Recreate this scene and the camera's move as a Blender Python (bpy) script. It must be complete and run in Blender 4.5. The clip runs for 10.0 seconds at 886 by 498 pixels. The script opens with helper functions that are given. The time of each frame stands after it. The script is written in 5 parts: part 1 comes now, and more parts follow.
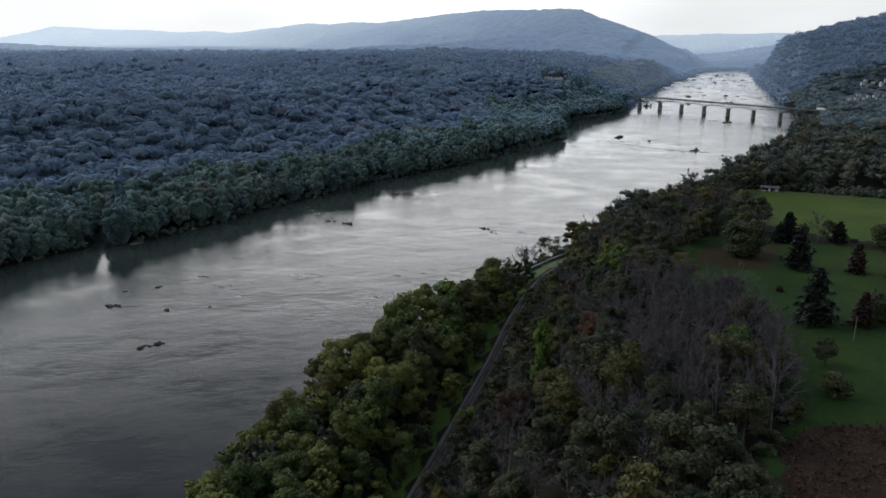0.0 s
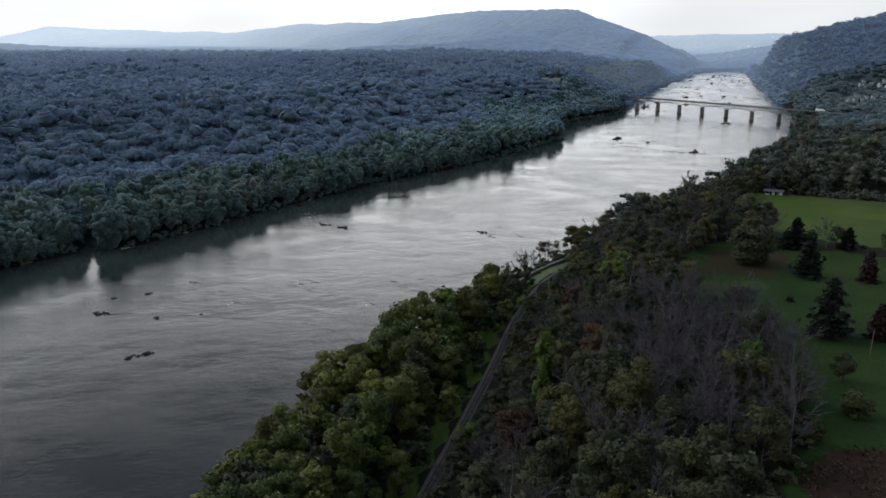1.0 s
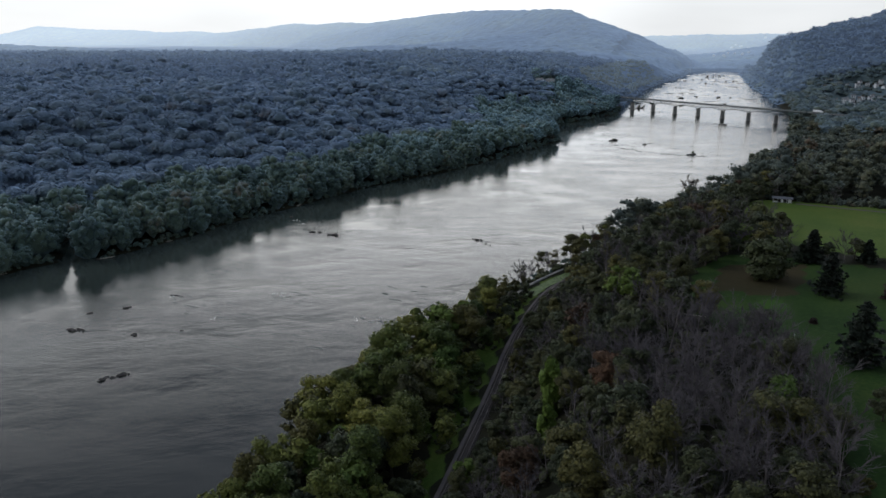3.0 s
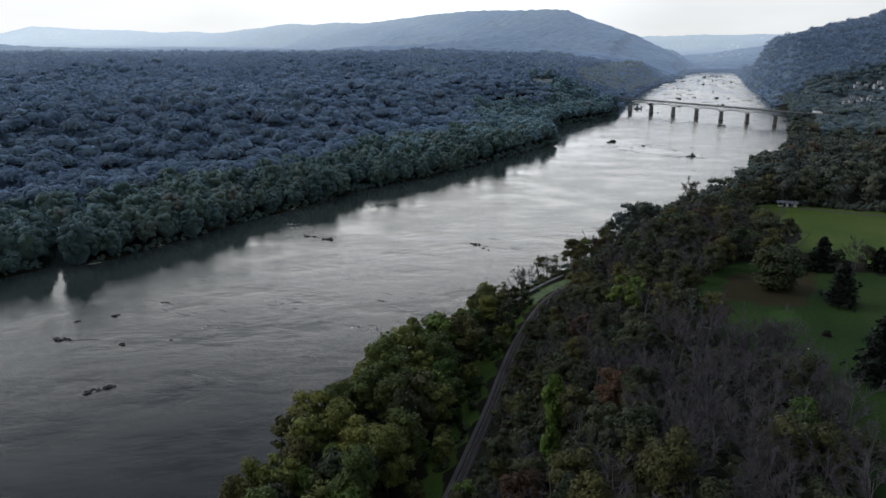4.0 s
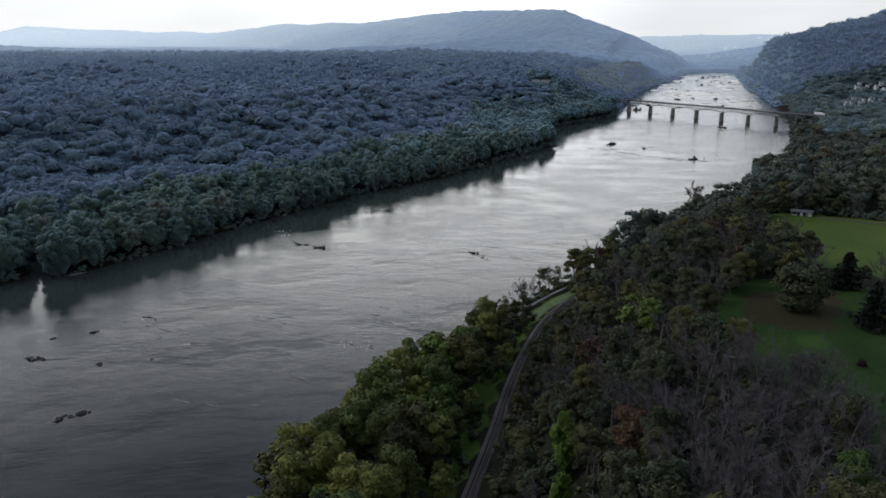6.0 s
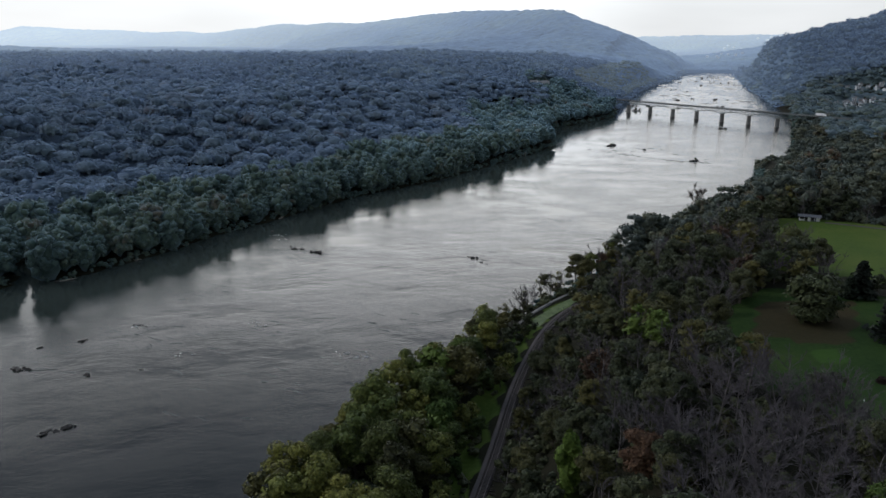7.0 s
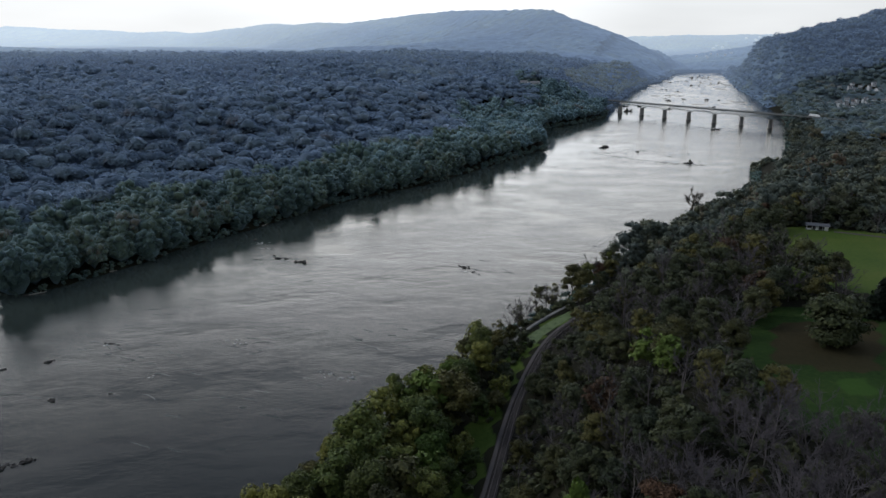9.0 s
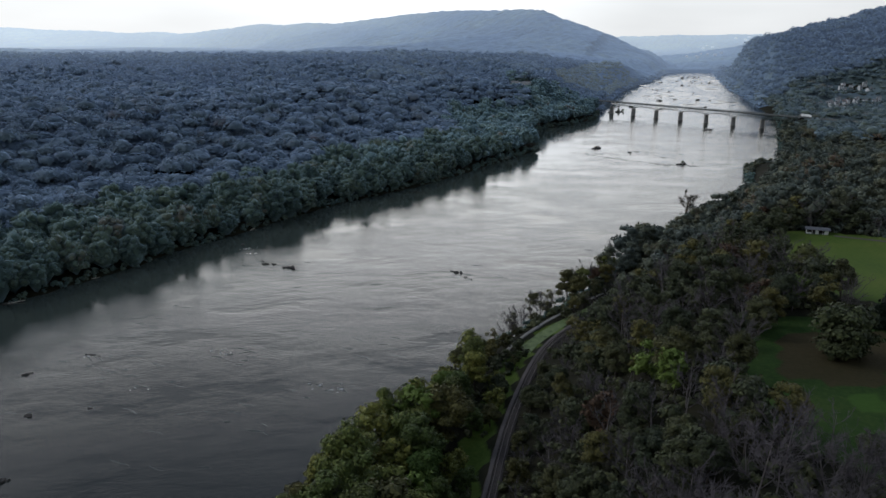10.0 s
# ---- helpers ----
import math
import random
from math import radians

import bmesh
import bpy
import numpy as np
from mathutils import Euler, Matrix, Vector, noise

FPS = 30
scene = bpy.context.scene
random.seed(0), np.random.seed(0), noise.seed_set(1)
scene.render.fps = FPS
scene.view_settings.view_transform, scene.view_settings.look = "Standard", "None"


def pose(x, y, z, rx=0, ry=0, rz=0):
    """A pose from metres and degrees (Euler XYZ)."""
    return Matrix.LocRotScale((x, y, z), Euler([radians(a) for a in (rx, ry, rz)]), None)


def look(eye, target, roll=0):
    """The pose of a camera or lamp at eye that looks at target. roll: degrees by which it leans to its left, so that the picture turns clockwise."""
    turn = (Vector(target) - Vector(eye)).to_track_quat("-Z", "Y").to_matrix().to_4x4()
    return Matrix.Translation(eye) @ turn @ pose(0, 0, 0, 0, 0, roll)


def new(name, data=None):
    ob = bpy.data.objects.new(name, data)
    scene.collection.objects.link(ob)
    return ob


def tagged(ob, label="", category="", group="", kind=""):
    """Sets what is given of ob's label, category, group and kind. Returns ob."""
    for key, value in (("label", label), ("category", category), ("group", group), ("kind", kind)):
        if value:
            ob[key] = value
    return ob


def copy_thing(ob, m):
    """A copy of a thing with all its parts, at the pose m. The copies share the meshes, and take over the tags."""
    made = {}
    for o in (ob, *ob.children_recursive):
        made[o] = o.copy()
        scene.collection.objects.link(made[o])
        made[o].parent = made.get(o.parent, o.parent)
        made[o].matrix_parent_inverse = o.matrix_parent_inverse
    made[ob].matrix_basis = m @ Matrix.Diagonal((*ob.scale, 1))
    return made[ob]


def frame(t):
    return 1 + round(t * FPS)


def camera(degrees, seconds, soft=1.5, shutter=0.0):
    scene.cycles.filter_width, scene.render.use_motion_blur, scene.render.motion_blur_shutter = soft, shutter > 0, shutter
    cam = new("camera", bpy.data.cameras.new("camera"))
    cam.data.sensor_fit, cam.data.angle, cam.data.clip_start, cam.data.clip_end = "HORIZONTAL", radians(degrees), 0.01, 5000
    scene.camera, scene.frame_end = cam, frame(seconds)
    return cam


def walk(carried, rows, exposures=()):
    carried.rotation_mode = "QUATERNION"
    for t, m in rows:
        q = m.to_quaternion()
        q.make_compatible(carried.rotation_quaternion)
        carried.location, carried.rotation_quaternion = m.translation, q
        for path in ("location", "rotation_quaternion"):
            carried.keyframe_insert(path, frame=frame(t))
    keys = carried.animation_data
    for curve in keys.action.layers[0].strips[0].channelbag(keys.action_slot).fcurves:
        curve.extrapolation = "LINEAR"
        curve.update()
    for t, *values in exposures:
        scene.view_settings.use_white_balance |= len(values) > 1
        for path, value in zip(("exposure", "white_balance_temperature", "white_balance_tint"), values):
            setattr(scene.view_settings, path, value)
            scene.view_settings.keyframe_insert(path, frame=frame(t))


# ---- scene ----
# ---------------------------------------------------------------- camera
cam = camera(60.0, 10.0)
# seconds, x, y, z, yaw, pitch, roll
PATH = [
    (0.0, 0.00, 0.00, 120.00, -0.000, -15.615, -0.032),
    (0.5, -0.25, 4.53, 120.00, -0.140, -15.602, -0.010),
    (1.0, -0.47, 9.08, 120.01, -0.282, -15.594, 0.008),
    (1.5, -0.66, 13.66, 120.03, -0.429, -15.594, 0.019),
    (2.0, -0.82, 18.26, 120.05, -0.577, -15.599, 0.023),
    (2.5, -0.95, 22.87, 120.07, -0.723, -15.600, 0.027),
    (3.0, -1.06, 27.50, 120.10, -0.847, -15.590, 0.034),
    (3.5, -1.14, 32.14, 120.14, -0.971, -15.580, 0.041),
    (4.0, -1.20, 36.78, 120.17, -1.095, -15.570, 0.048),
    (4.5, -1.24, 41.43, 120.21, -1.184, -15.567, 0.052),
    (5.0, -1.26, 46.08, 120.25, -1.257, -15.569, 0.056),
    (5.5, -1.26, 50.72, 120.29, -1.315, -15.570, 0.063),
    (6.0, -1.25, 55.36, 120.32, -1.381, -15.567, 0.077),
    (6.5, -1.22, 59.99, 120.36, -1.446, -15.564, 0.091),
    (7.0, -1.18, 64.60, 120.39, -1.512, -15.561, 0.106),
    (7.5, -1.13, 69.20, 120.42, -1.644, -15.565, 0.118),
    (8.0, -1.07, 73.78, 120.44, -1.819, -15.570, 0.120),
    (8.5, -1.01, 78.33, 120.46, -2.038, -15.569, 0.105),
    (9.0, -0.94, 82.86, 120.48, -2.310, -15.564, 0.079),
    (9.5, -0.87, 87.36, 120.48, -2.636, -15.555, 0.052),
    (10.0, -0.79, 91.83, 120.48, -2.995, -15.546, 0.025),
]
walk(cam, [(t, pose(x, y, z, 90 + pitch, 0, yaw) @ pose(0, 0, 0, 0, 0, roll)) for t, x, y, z, yaw, pitch, roll in PATH],
     exposures=[(0.0, 0.07, 6250, 10), (10.0, 0.04, 6250, 10)])

# ---------------------------------------------------------------- light
SUN_AZ, SUN_EL = -72.0, 40.0      # degrees right of +y, degrees above the horizon


def sun_direction():
    a, e = radians(SUN_AZ), radians(SUN_EL)
    return Vector((math.sin(a) * math.cos(e), math.cos(a) * math.cos(e), math.sin(e)))


def make_world():
    w = bpy.data.worlds.new("world")
    scene.world = w
    w.use_nodes = True
    nt = w.node_tree
    N, L = nt.nodes, nt.links
    N.clear()
    out = N.new("ShaderNodeOutputWorld")
    sky = N.new("ShaderNodeTexSky")
    sky.sky_type = "NISHITA"
    sky.sun_disc = False
    sky.sun_elevation, sky.sun_rotation = radians(SUN_EL), radians(SUN_AZ)
    sky.air_density, sky.dust_density, sky.ozone_density = 1.0, 1.38, 2.0
    bg_sky = N.new("ShaderNodeBackground")
    bg_sky.inputs["Strength"].default_value = 0.05
    L.new(sky.outputs[0], bg_sky.inputs["Color"])
    # thin overcast, greyer overhead, soft mottling; unseen bright band low down brightens the river
    co = N.new("ShaderNodeTexCoord")
    sep = N.new("ShaderNodeSeparateXYZ")
    L.new(co.outputs["Generated"], sep.inputs[0])
    ramp = N.new("ShaderNodeValToRGB")
    r = ramp.color_ramp
    r.elements[0].position, r.elements[0].color = 0.0, (0.425, 0.425, 0.418, 1)
    r.elements[1].position, r.elements[1].color = 1.0, (0.165, 0.21, 0.28, 1)
    for p, c in ((0.03, (0.41, 0.412, 0.408)), (0.09, (0.46, 0.465, 0.47)), (0.16, (0.74, 0.74, 0.735)), (0.25, (0.80, 0.78, 0.735)), (0.37, (0.31, 0.315, 0.325)), (0.52, (0.16, 0.178, 0.207)), (0.75, (0.175, 0.205, 0.25))):
        e = r.elements.new(p)
        e.color = (*c, 1)
    L.new(sep.outputs["Z"], ramp.inputs[0])
    mp = N.new("ShaderNodeMapping")
    mp.inputs["Scale"].default_value = (1.2, 1.2, 7.0)
    L.new(co.outputs["Generated"], mp.inputs[0])
    noi = N.new("ShaderNodeTexNoise")
    noi.inputs["Scale"].default_value, noi.inputs["Detail"].default_value = 2.2, 4.0
    L.new(mp.outputs[0], noi.inputs["Vector"])
    cl = N.new("ShaderNodeMapRange")
    cl.inputs["From Min"].default_value, cl.inputs["From Max"].default_value = 0.3, 0.7
    cl.inputs["To Min"].default_value, cl.inputs["To Max"].default_value = 2.15, 2.55
    L.new(noi.outputs[0], cl.inputs[0])
    # the cloud is made brighter low ahead, off the sun lamp's side, and dimmer behind
    dot = N.new("ShaderNodeVectorMath")
    dot.operation = "DOT_PRODUCT"
    dot.inputs[1].default_value = Vector((-0.26, 0.90, 0.30)).normalized()
    L.new(co.outputs["Generated"], dot.inputs[0])
    glow = N.new("ShaderNodeMapRange")
    glow.inputs["From Min"].default_value, glow.inputs["From Max"].default_value = -0.6, 1.0
    glow.inputs["To Min"].default_value, glow.inputs["To Max"].default_value = 0.45, 1.30
    L.new(dot.outputs["Value"], glow.inputs[0])
    # added bright spot, out of view, low over the river to lighten its glint
    spot_dot = N.new("ShaderNodeVectorMath")
    spot_dot.operation = "DOT_PRODUCT"
    spot_dot.inputs[1].default_value = Vector((0.02, 0.96, 0.245)).normalized()
    L.new(co.outputs["Generated"], spot_dot.inputs[0])
    thin = N.new("ShaderNodeMapRange")
    thin.interpolation_type = "SMOOTHSTEP"
    thin.inputs["From Min"].default_value, thin.inputs["From Max"].default_value = 0.93, 1.0
    thin.inputs["To Min"].default_value, thin.inputs["To Max"].default_value = 0.90, 1.30
    L.new(spot_dot.outputs["Value"], thin.inputs[0])
    both = N.new("ShaderNodeMath")
    both.operation = "MULTIPLY"
    L.new(glow.outputs[0], both.inputs[0])
    L.new(thin.outputs[0], both.inputs[1])
    mul = N.new("ShaderNodeMath")
    mul.operation = "MULTIPLY"
    L.new(cl.outputs[0], mul.inputs[0])
    L.new(both.outputs[0], mul.inputs[1])
    bg = N.new("ShaderNodeBackground")
    L.new(ramp.outputs[0], bg.inputs["Color"])
    L.new(mul.outputs[0], bg.inputs["Strength"])
    # the cloud covers three quarters of the blue
    add = N.new("ShaderNodeMixShader")
    add.inputs[0].default_value = 0.75
    L.new(bg_sky.outputs[0], add.inputs[1])
    L.new(bg.outputs[0], add.inputs[2])
    L.new(add.outputs[0], out.inputs[0])


make_world()
sun = new("sun", bpy.data.lights.new("sun", "SUN"))
sun.data.energy, sun.data.angle, sun.data.color = 0.9, radians(30), (1.0, 0.98, 0.96)
sun.matrix_world = look(sun_direction() * 100, (0, 0, 0))

# ---------------------------------------------------------------- materials


class Mat:
    """A node material and short ways to add nodes to it."""

    def __init__(self, name, rough=0.8, spec=0.3):
        self.m = bpy.data.materials.new(name)
        self.m.use_nodes = True
        self.N, self.L = self.m.node_tree.nodes, self.m.node_tree.links
        self.b = self.N["Principled BSDF"]
        self.b.inputs["Roughness"].default_value = rough
        self.b.inputs["Specular IOR Level"].default_value = spec

    def node(self, kind, **values):
        n = self.N.new("ShaderNode" + kind)
        for k, v in values.items():
            n.inputs[k.replace("_", " ")].default_value = v
        return n

    def place(self):
        return self.N.new("ShaderNodeNewGeometry").outputs["Position"]

    def noise(self, scale, detail=3.0, stretch=None, rough=0.5):
        n = self.node("TexNoise", Scale=scale, Detail=detail, Roughness=rough)
        v = self.place()
        if stretch:
            mp = self.node("Mapping", Scale=stretch[:3], Rotation=(0, 0, stretch[3] if len(stretch) > 3 else 0))
            self.L.new(v, mp.inputs[0])
            v = mp.outputs[0]
        self.L.new(v, n.inputs["Vector"])
        return n.outputs[0]

    def ramp(self, value, *stops):
        r = self.N.new("ShaderNodeValToRGB")
        e = r.color_ramp.elements
        while len(e) < len(stops):
            e.new(0.5)
        for el, (p, c) in zip(e, stops):
            el.position, el.color = p, (*c, 1) if len(c) == 3 else c
        self.L.new(value, r.inputs[0])
        return r.outputs[0]

    def mix(self, f, a, b, mode="MIX"):
        n = self.N.new("ShaderNodeMix")
        n.data_type, n.blend_type = "RGBA", mode
        for sock, v in ((0, f), (6, a), (7, b)):
            if isinstance(v, (int, float)):
                n.inputs[sock].default_value = v
            elif isinstance(v, tuple):
                n.inputs[sock].default_value = (*v, 1)
            else:
                self.L.new(v, n.inputs[sock])
        return n.outputs[2]

    def math(self, op, a, b=0.0):
        n = self.N.new("ShaderNodeMath")
        n.operation = op
        for sock, v in ((0, a), (1, b)):
            if isinstance(v, (int, float)):
                n.inputs[sock].default_value = v
            else:
                self.L.new(v, n.inputs[sock])
        return n.outputs[0]

    def island(self):
        return self.N.new("ShaderNodeNewGeometry").outputs["Random Per Island"]

    def each(self):
        return self.N.new("ShaderNodeObjectInfo").outputs["Random"]

    def colour(self, c):
        if isinstance(c, tuple):
            self.b.inputs["Base Color"].default_value = (*c, 1)
        else:
            self.L.new(c, self.b.inputs["Base Color"])

    def bump(self, value, strength, distance):
        n = self.node("Bump", Strength=strength, Distance=distance)
        self.L.new(value, n.inputs["Height"])
        self.L.new(n.outputs[0], self.b.inputs["Normal"])


def leaf_material(name, dark, mid, light, sheen=0.0, tint=(0.75, 0.85, 1.0), patch=0.03, grain=1.6, relief=0.35, soft=0.0, joined=False, turned=None):
    """Leaves whose tone changes from tree to tree and, less, from spray to spray; turned: the colour of the few trees that turn."""
    m = Mat(name, 0.7, 0.2)
    if joined:
        tree = m.N.new("ShaderNodeAttribute")
        tree.attribute_name = "tree"
        tree = tree.outputs["Fac"]
    else:
        tree = m.each()
    both = m.math("ADD", m.math("MULTIPLY", m.island(), 0.22), m.math("MULTIPLY", m.noise(patch, 3.0), 0.5))
    both = m.math("ADD", both, m.math("MULTIPLY", tree, 0.54))
    stops = [(0.25, dark), (0.58, mid), (0.88, light)] + ([(0.97, turned)] if turned else [])
    col = m.ramp(both, *stops)
    fine = m.noise(grain, 4.0, None, 0.7)
    m.colour(m.mix(1.0, col, m.ramp(fine, (0.36, (0.45 + 0.4 * soft, 0.46 + 0.4 * soft, 0.45 + 0.4 * soft)), (0.66, (1.3 - 0.15 * soft, 1.28 - 0.15 * soft, 1.22 - 0.1 * soft))), "MULTIPLY"))
    m.bump(fine, 0.9, relief)
    # blue-tinted sheen imitates haze on the far woods
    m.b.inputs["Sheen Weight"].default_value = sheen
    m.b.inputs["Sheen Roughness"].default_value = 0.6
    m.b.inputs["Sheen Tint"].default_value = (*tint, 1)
    return m.m


def plain_material(name, c, rough=0.7, metal=0.0, vary=0.25, scale=0.6):
    m = Mat(name, rough)
    lo = tuple(v * (1 - vary) for v in c)
    hi = tuple(min(1, v * (1 + vary)) for v in c)
    f = m.math("ADD", m.math("MULTIPLY", m.noise(scale, 5.0), 0.7), m.math("MULTIPLY", m.noise(scale * 9, 2.0), 0.3))
    m.colour(m.ramp(f, (0.3, lo), (0.7, hi)))
    m.b.inputs["Metallic"].default_value = metal
    return m.m


LEAF = {
    "bank": leaf_material("bank_leaves", (0.040, 0.066, 0.016), (0.084, 0.119, 0.026), (0.160, 0.174, 0.036), 0.05),
    "olive": leaf_material("olive_leaves", (0.036, 0.040, 0.014), (0.069, 0.071, 0.022), (0.115, 0.105, 0.027), 0.05),
    "gold": leaf_material("gold_green_leaves", (0.058, 0.076, 0.017), (0.115, 0.135, 0.028), (0.196, 0.195, 0.036), 0.05),
    "oak": leaf_material("oak_leaves", (0.031, 0.043, 0.015), (0.059, 0.071, 0.024), (0.098, 0.108, 0.032), 0.05),
    "dark": leaf_material("dark_leaves", (0.020, 0.031, 0.015), (0.043, 0.053, 0.022), (0.076, 0.082, 0.032), 0.05),
    "bright": leaf_material("bright_leaves", (0.063, 0.105, 0.018), (0.109, 0.165, 0.028), (0.151, 0.215, 0.039)),
    "fresh": leaf_material("fresh_leaves", (0.043, 0.078, 0.018), (0.069, 0.118, 0.025), (0.106, 0.156, 0.031)),
    "red": leaf_material("rust_leaves", (0.054, 0.035, 0.022), (0.097, 0.055, 0.034), (0.132, 0.074, 0.042)),
    "yellow": leaf_material("yellow_leaves", (0.041, 0.041, 0.012), (0.068, 0.065, 0.015), (0.096, 0.089, 0.022)),
    "pine": leaf_material("pine_needles", (0.007, 0.012, 0.009), (0.012, 0.020, 0.013), (0.018, 0.029, 0.017)),
    "maroon": leaf_material("maroon_leaves", (0.024, 0.016, 0.015), (0.038, 0.023, 0.021), (0.051, 0.029, 0.026)),
}
# far woods: bluer, paler base colours and blue sheen paint haze into the leaves
FAR_HAZE_LEAF = leaf_material("far_woods", (0.062, 0.096, 0.133), (0.076, 0.115, 0.150), (0.099, 0.140, 0.152), 0.5, (0.42, 0.62, 1.0), 0.008, 0.5, 0.15, 0.9, True, (0.099, 0.103, 0.114))
INNER_HAZE_LEAF = leaf_material("inner_woods", (0.088, 0.130, 0.179), (0.103, 0.148, 0.194), (0.124, 0.169, 0.197), 0.5, (0.42, 0.62, 1.0), 0.006, 0.35, 0.15, 1.0, True, (0.140, 0.168, 0.195))
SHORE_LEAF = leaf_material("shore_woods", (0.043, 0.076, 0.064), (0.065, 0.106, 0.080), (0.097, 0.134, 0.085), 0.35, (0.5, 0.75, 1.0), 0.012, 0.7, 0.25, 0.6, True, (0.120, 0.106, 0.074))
SHORE_HAZE_LEAF = leaf_material("hazy_shore_woods", (0.058, 0.106, 0.112), (0.088, 0.148, 0.140), (0.131, 0.188, 0.149), 0.6, (0.5, 0.75, 1.0), 0.012, 0.7, 0.25, 0.6, True, (0.120, 0.106, 0.074))
AUTUMN_LEAF = leaf_material("autumn_woods", (0.053, 0.069, 0.062), (0.076, 0.092, 0.071), (0.115, 0.120, 0.069), 0.08, (0.55, 0.78, 1.0), 0.02, 0.8, 0.25, 0.6, True, (0.122, 0.087, 0.057))
# valley leaves: blue-leaning base colour and sheen carry painted haze
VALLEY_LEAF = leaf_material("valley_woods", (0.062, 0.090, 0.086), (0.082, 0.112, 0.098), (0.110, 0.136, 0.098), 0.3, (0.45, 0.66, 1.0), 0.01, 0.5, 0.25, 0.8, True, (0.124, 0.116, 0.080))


def hill_haze_material(name, dark, mid, light):
    """Forest on the distant ridges, with haze painted in as bluish colour, sheen and glow."""
    m = Mat(name, 0.9, 0.05)
    f = m.math("ADD", m.math("MULTIPLY", m.noise(0.05, 5.0, None, 0.65), 0.4), m.math("MULTIPLY", m.noise(0.0035, 4.0, None, 0.6), 0.6))
    m.colour(m.ramp(f, (0.36, dark), (0.5, mid), (0.64, light)))
    m.bump(m.noise(0.06, 5.0, None, 0.7), 0.6, 5.0)
    m.b.inputs["Sheen Weight"].default_value = 0.5
    m.b.inputs["Sheen Roughness"].default_value = 0.6
    m.b.inputs["Sheen Tint"].default_value = (0.42, 0.62, 1.0, 1)
    # painted haze: emission that grows with distance and towards the left
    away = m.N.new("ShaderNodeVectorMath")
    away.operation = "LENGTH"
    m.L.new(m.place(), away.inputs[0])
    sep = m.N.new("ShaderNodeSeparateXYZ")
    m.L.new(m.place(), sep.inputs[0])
    haze_glow = m.node("MapRange", From_Min=1250.0, From_Max=5000.0, To_Min=0.22, To_Max=0.98)
    m.L.new(m.math("ADD", away.outputs["Value"], m.math("MULTIPLY", sep.outputs["X"], -0.3)), haze_glow.inputs[0])
    m.L.new(m.ramp(haze_glow.outputs[0], (0.1, (0.34, 0.50, 0.84)), (0.8, (0.70, 0.79, 0.84))), m.b.inputs["Emission Color"])
    m.L.new(m.math("POWER", haze_glow.outputs[0], 2.0), m.b.inputs["Emission Strength"])
    return m.m


HILL_HAZE = hill_haze_material("hill_forest", (0.026, 0.042, 0.062), (0.056, 0.082, 0.096), (0.124, 0.152, 0.108))
HAZE_GLOW_WALL = hill_haze_material("hazy_wall", (0.30, 0.31, 0.32), (0.34, 0.35, 0.36), (0.38, 0.39, 0.40))
OLIVE_HILL = hill_haze_material("olive_hill_forest", (0.090, 0.104, 0.046), (0.132, 0.142, 0.058), (0.180, 0.172, 0.068))
HAZE_GLOW_GRASS = hill_haze_material("hazy_grass", (0.100, 0.130, 0.060), (0.130, 0.160, 0.072), (0.170, 0.186, 0.086))
BARK = plain_material("bark", (0.07, 0.06, 0.05), 0.9)
GREY_BARK = plain_material("grey_bark", (0.15, 0.136, 0.134), 0.9, vary=0.35)
TWIG = plain_material("grey_twigs", (0.092, 0.083, 0.090), 0.95, vary=0.3)
# ---------------------------------------------------------------- lie of the land
LEFT_BANK = [(-260, -600), (-255, 200), (-239, 396), (-205, 436), (-184, 443), (-163, 473), (-145, 501), (-136, 525), (-104, 569), (-75, 618),
             (-41, 665), (8, 715), (55, 781), (112, 869), (150, 933), (153, 1000), (180, 1112), (236, 1172), (288, 1246), (318, 1340), (352, 1446), (462, 1746),
             (569, 1991), (745, 2348), (880, 2680), (930, 2760)]
RIGHT_BANK = [(-130, -600), (-90, 50), (-63, 154), (-57, 180), (-48, 205), (-37, 240), (-28, 258), (-18, 284), (-2, 308), (6, 322), (13, 340), (27, 366), (52, 396),
              (68, 416), (104, 466), (140, 520), (191, 585), (237, 637), (286, 707), (315, 780), (380, 832), (405, 896), (458, 1006), (532, 1162), (578, 1278),
              (664, 1551), (787, 1944), (1000, 2560), (1060, 2700)]
RAIL = [(-75, -600), (-48, 40), (-20, 126), (0, 192), (9, 223), (18, 254), (27, 290), (35, 315), (44.5, 341), (53, 358), (63, 372), (78, 388),
        (110, 420), (165, 490), (250, 640), (340, 775), (455, 900), (520, 1010), (600, 1160), (660, 1290), (760, 1560), (900, 1940), (1100, 2560), (1200, 2800)]


def rounded(line):
    """Cuts the corners of a line."""
    out = [line[0]]
    for a, b in zip(line, line[1:]):
        for k in (0.25, 0.75):
            out.append((a[0] + k * (b[0] - a[0]), a[1] + k * (b[1] - a[1])))
    return out + [line[-1]]


RAIL = rounded(RAIL[:2]) + rounded(rounded(RAIL[2:14]))[1:-1] + RAIL[14:]
# crest lines of the hills: x, y, height
HILL_CREST = [(905, 2720, 0), (790, 2790, 75), (720, 2830, 115), (639, 2860, 150), (502, 2905, 196), (330, 3080, 203), (132, 3297, 202), (-245, 3692, 170), (-668, 4045, 162),
              (-1155, 4250, 120), (-1591, 4208, 130), (-2016, 4135, 152), (-2230, 4023, 95)]
SPUR_CREST = [(480, 2850, 165), (300, 2680, 118), (60, 2560, 88), (-300, 2500, 70)]
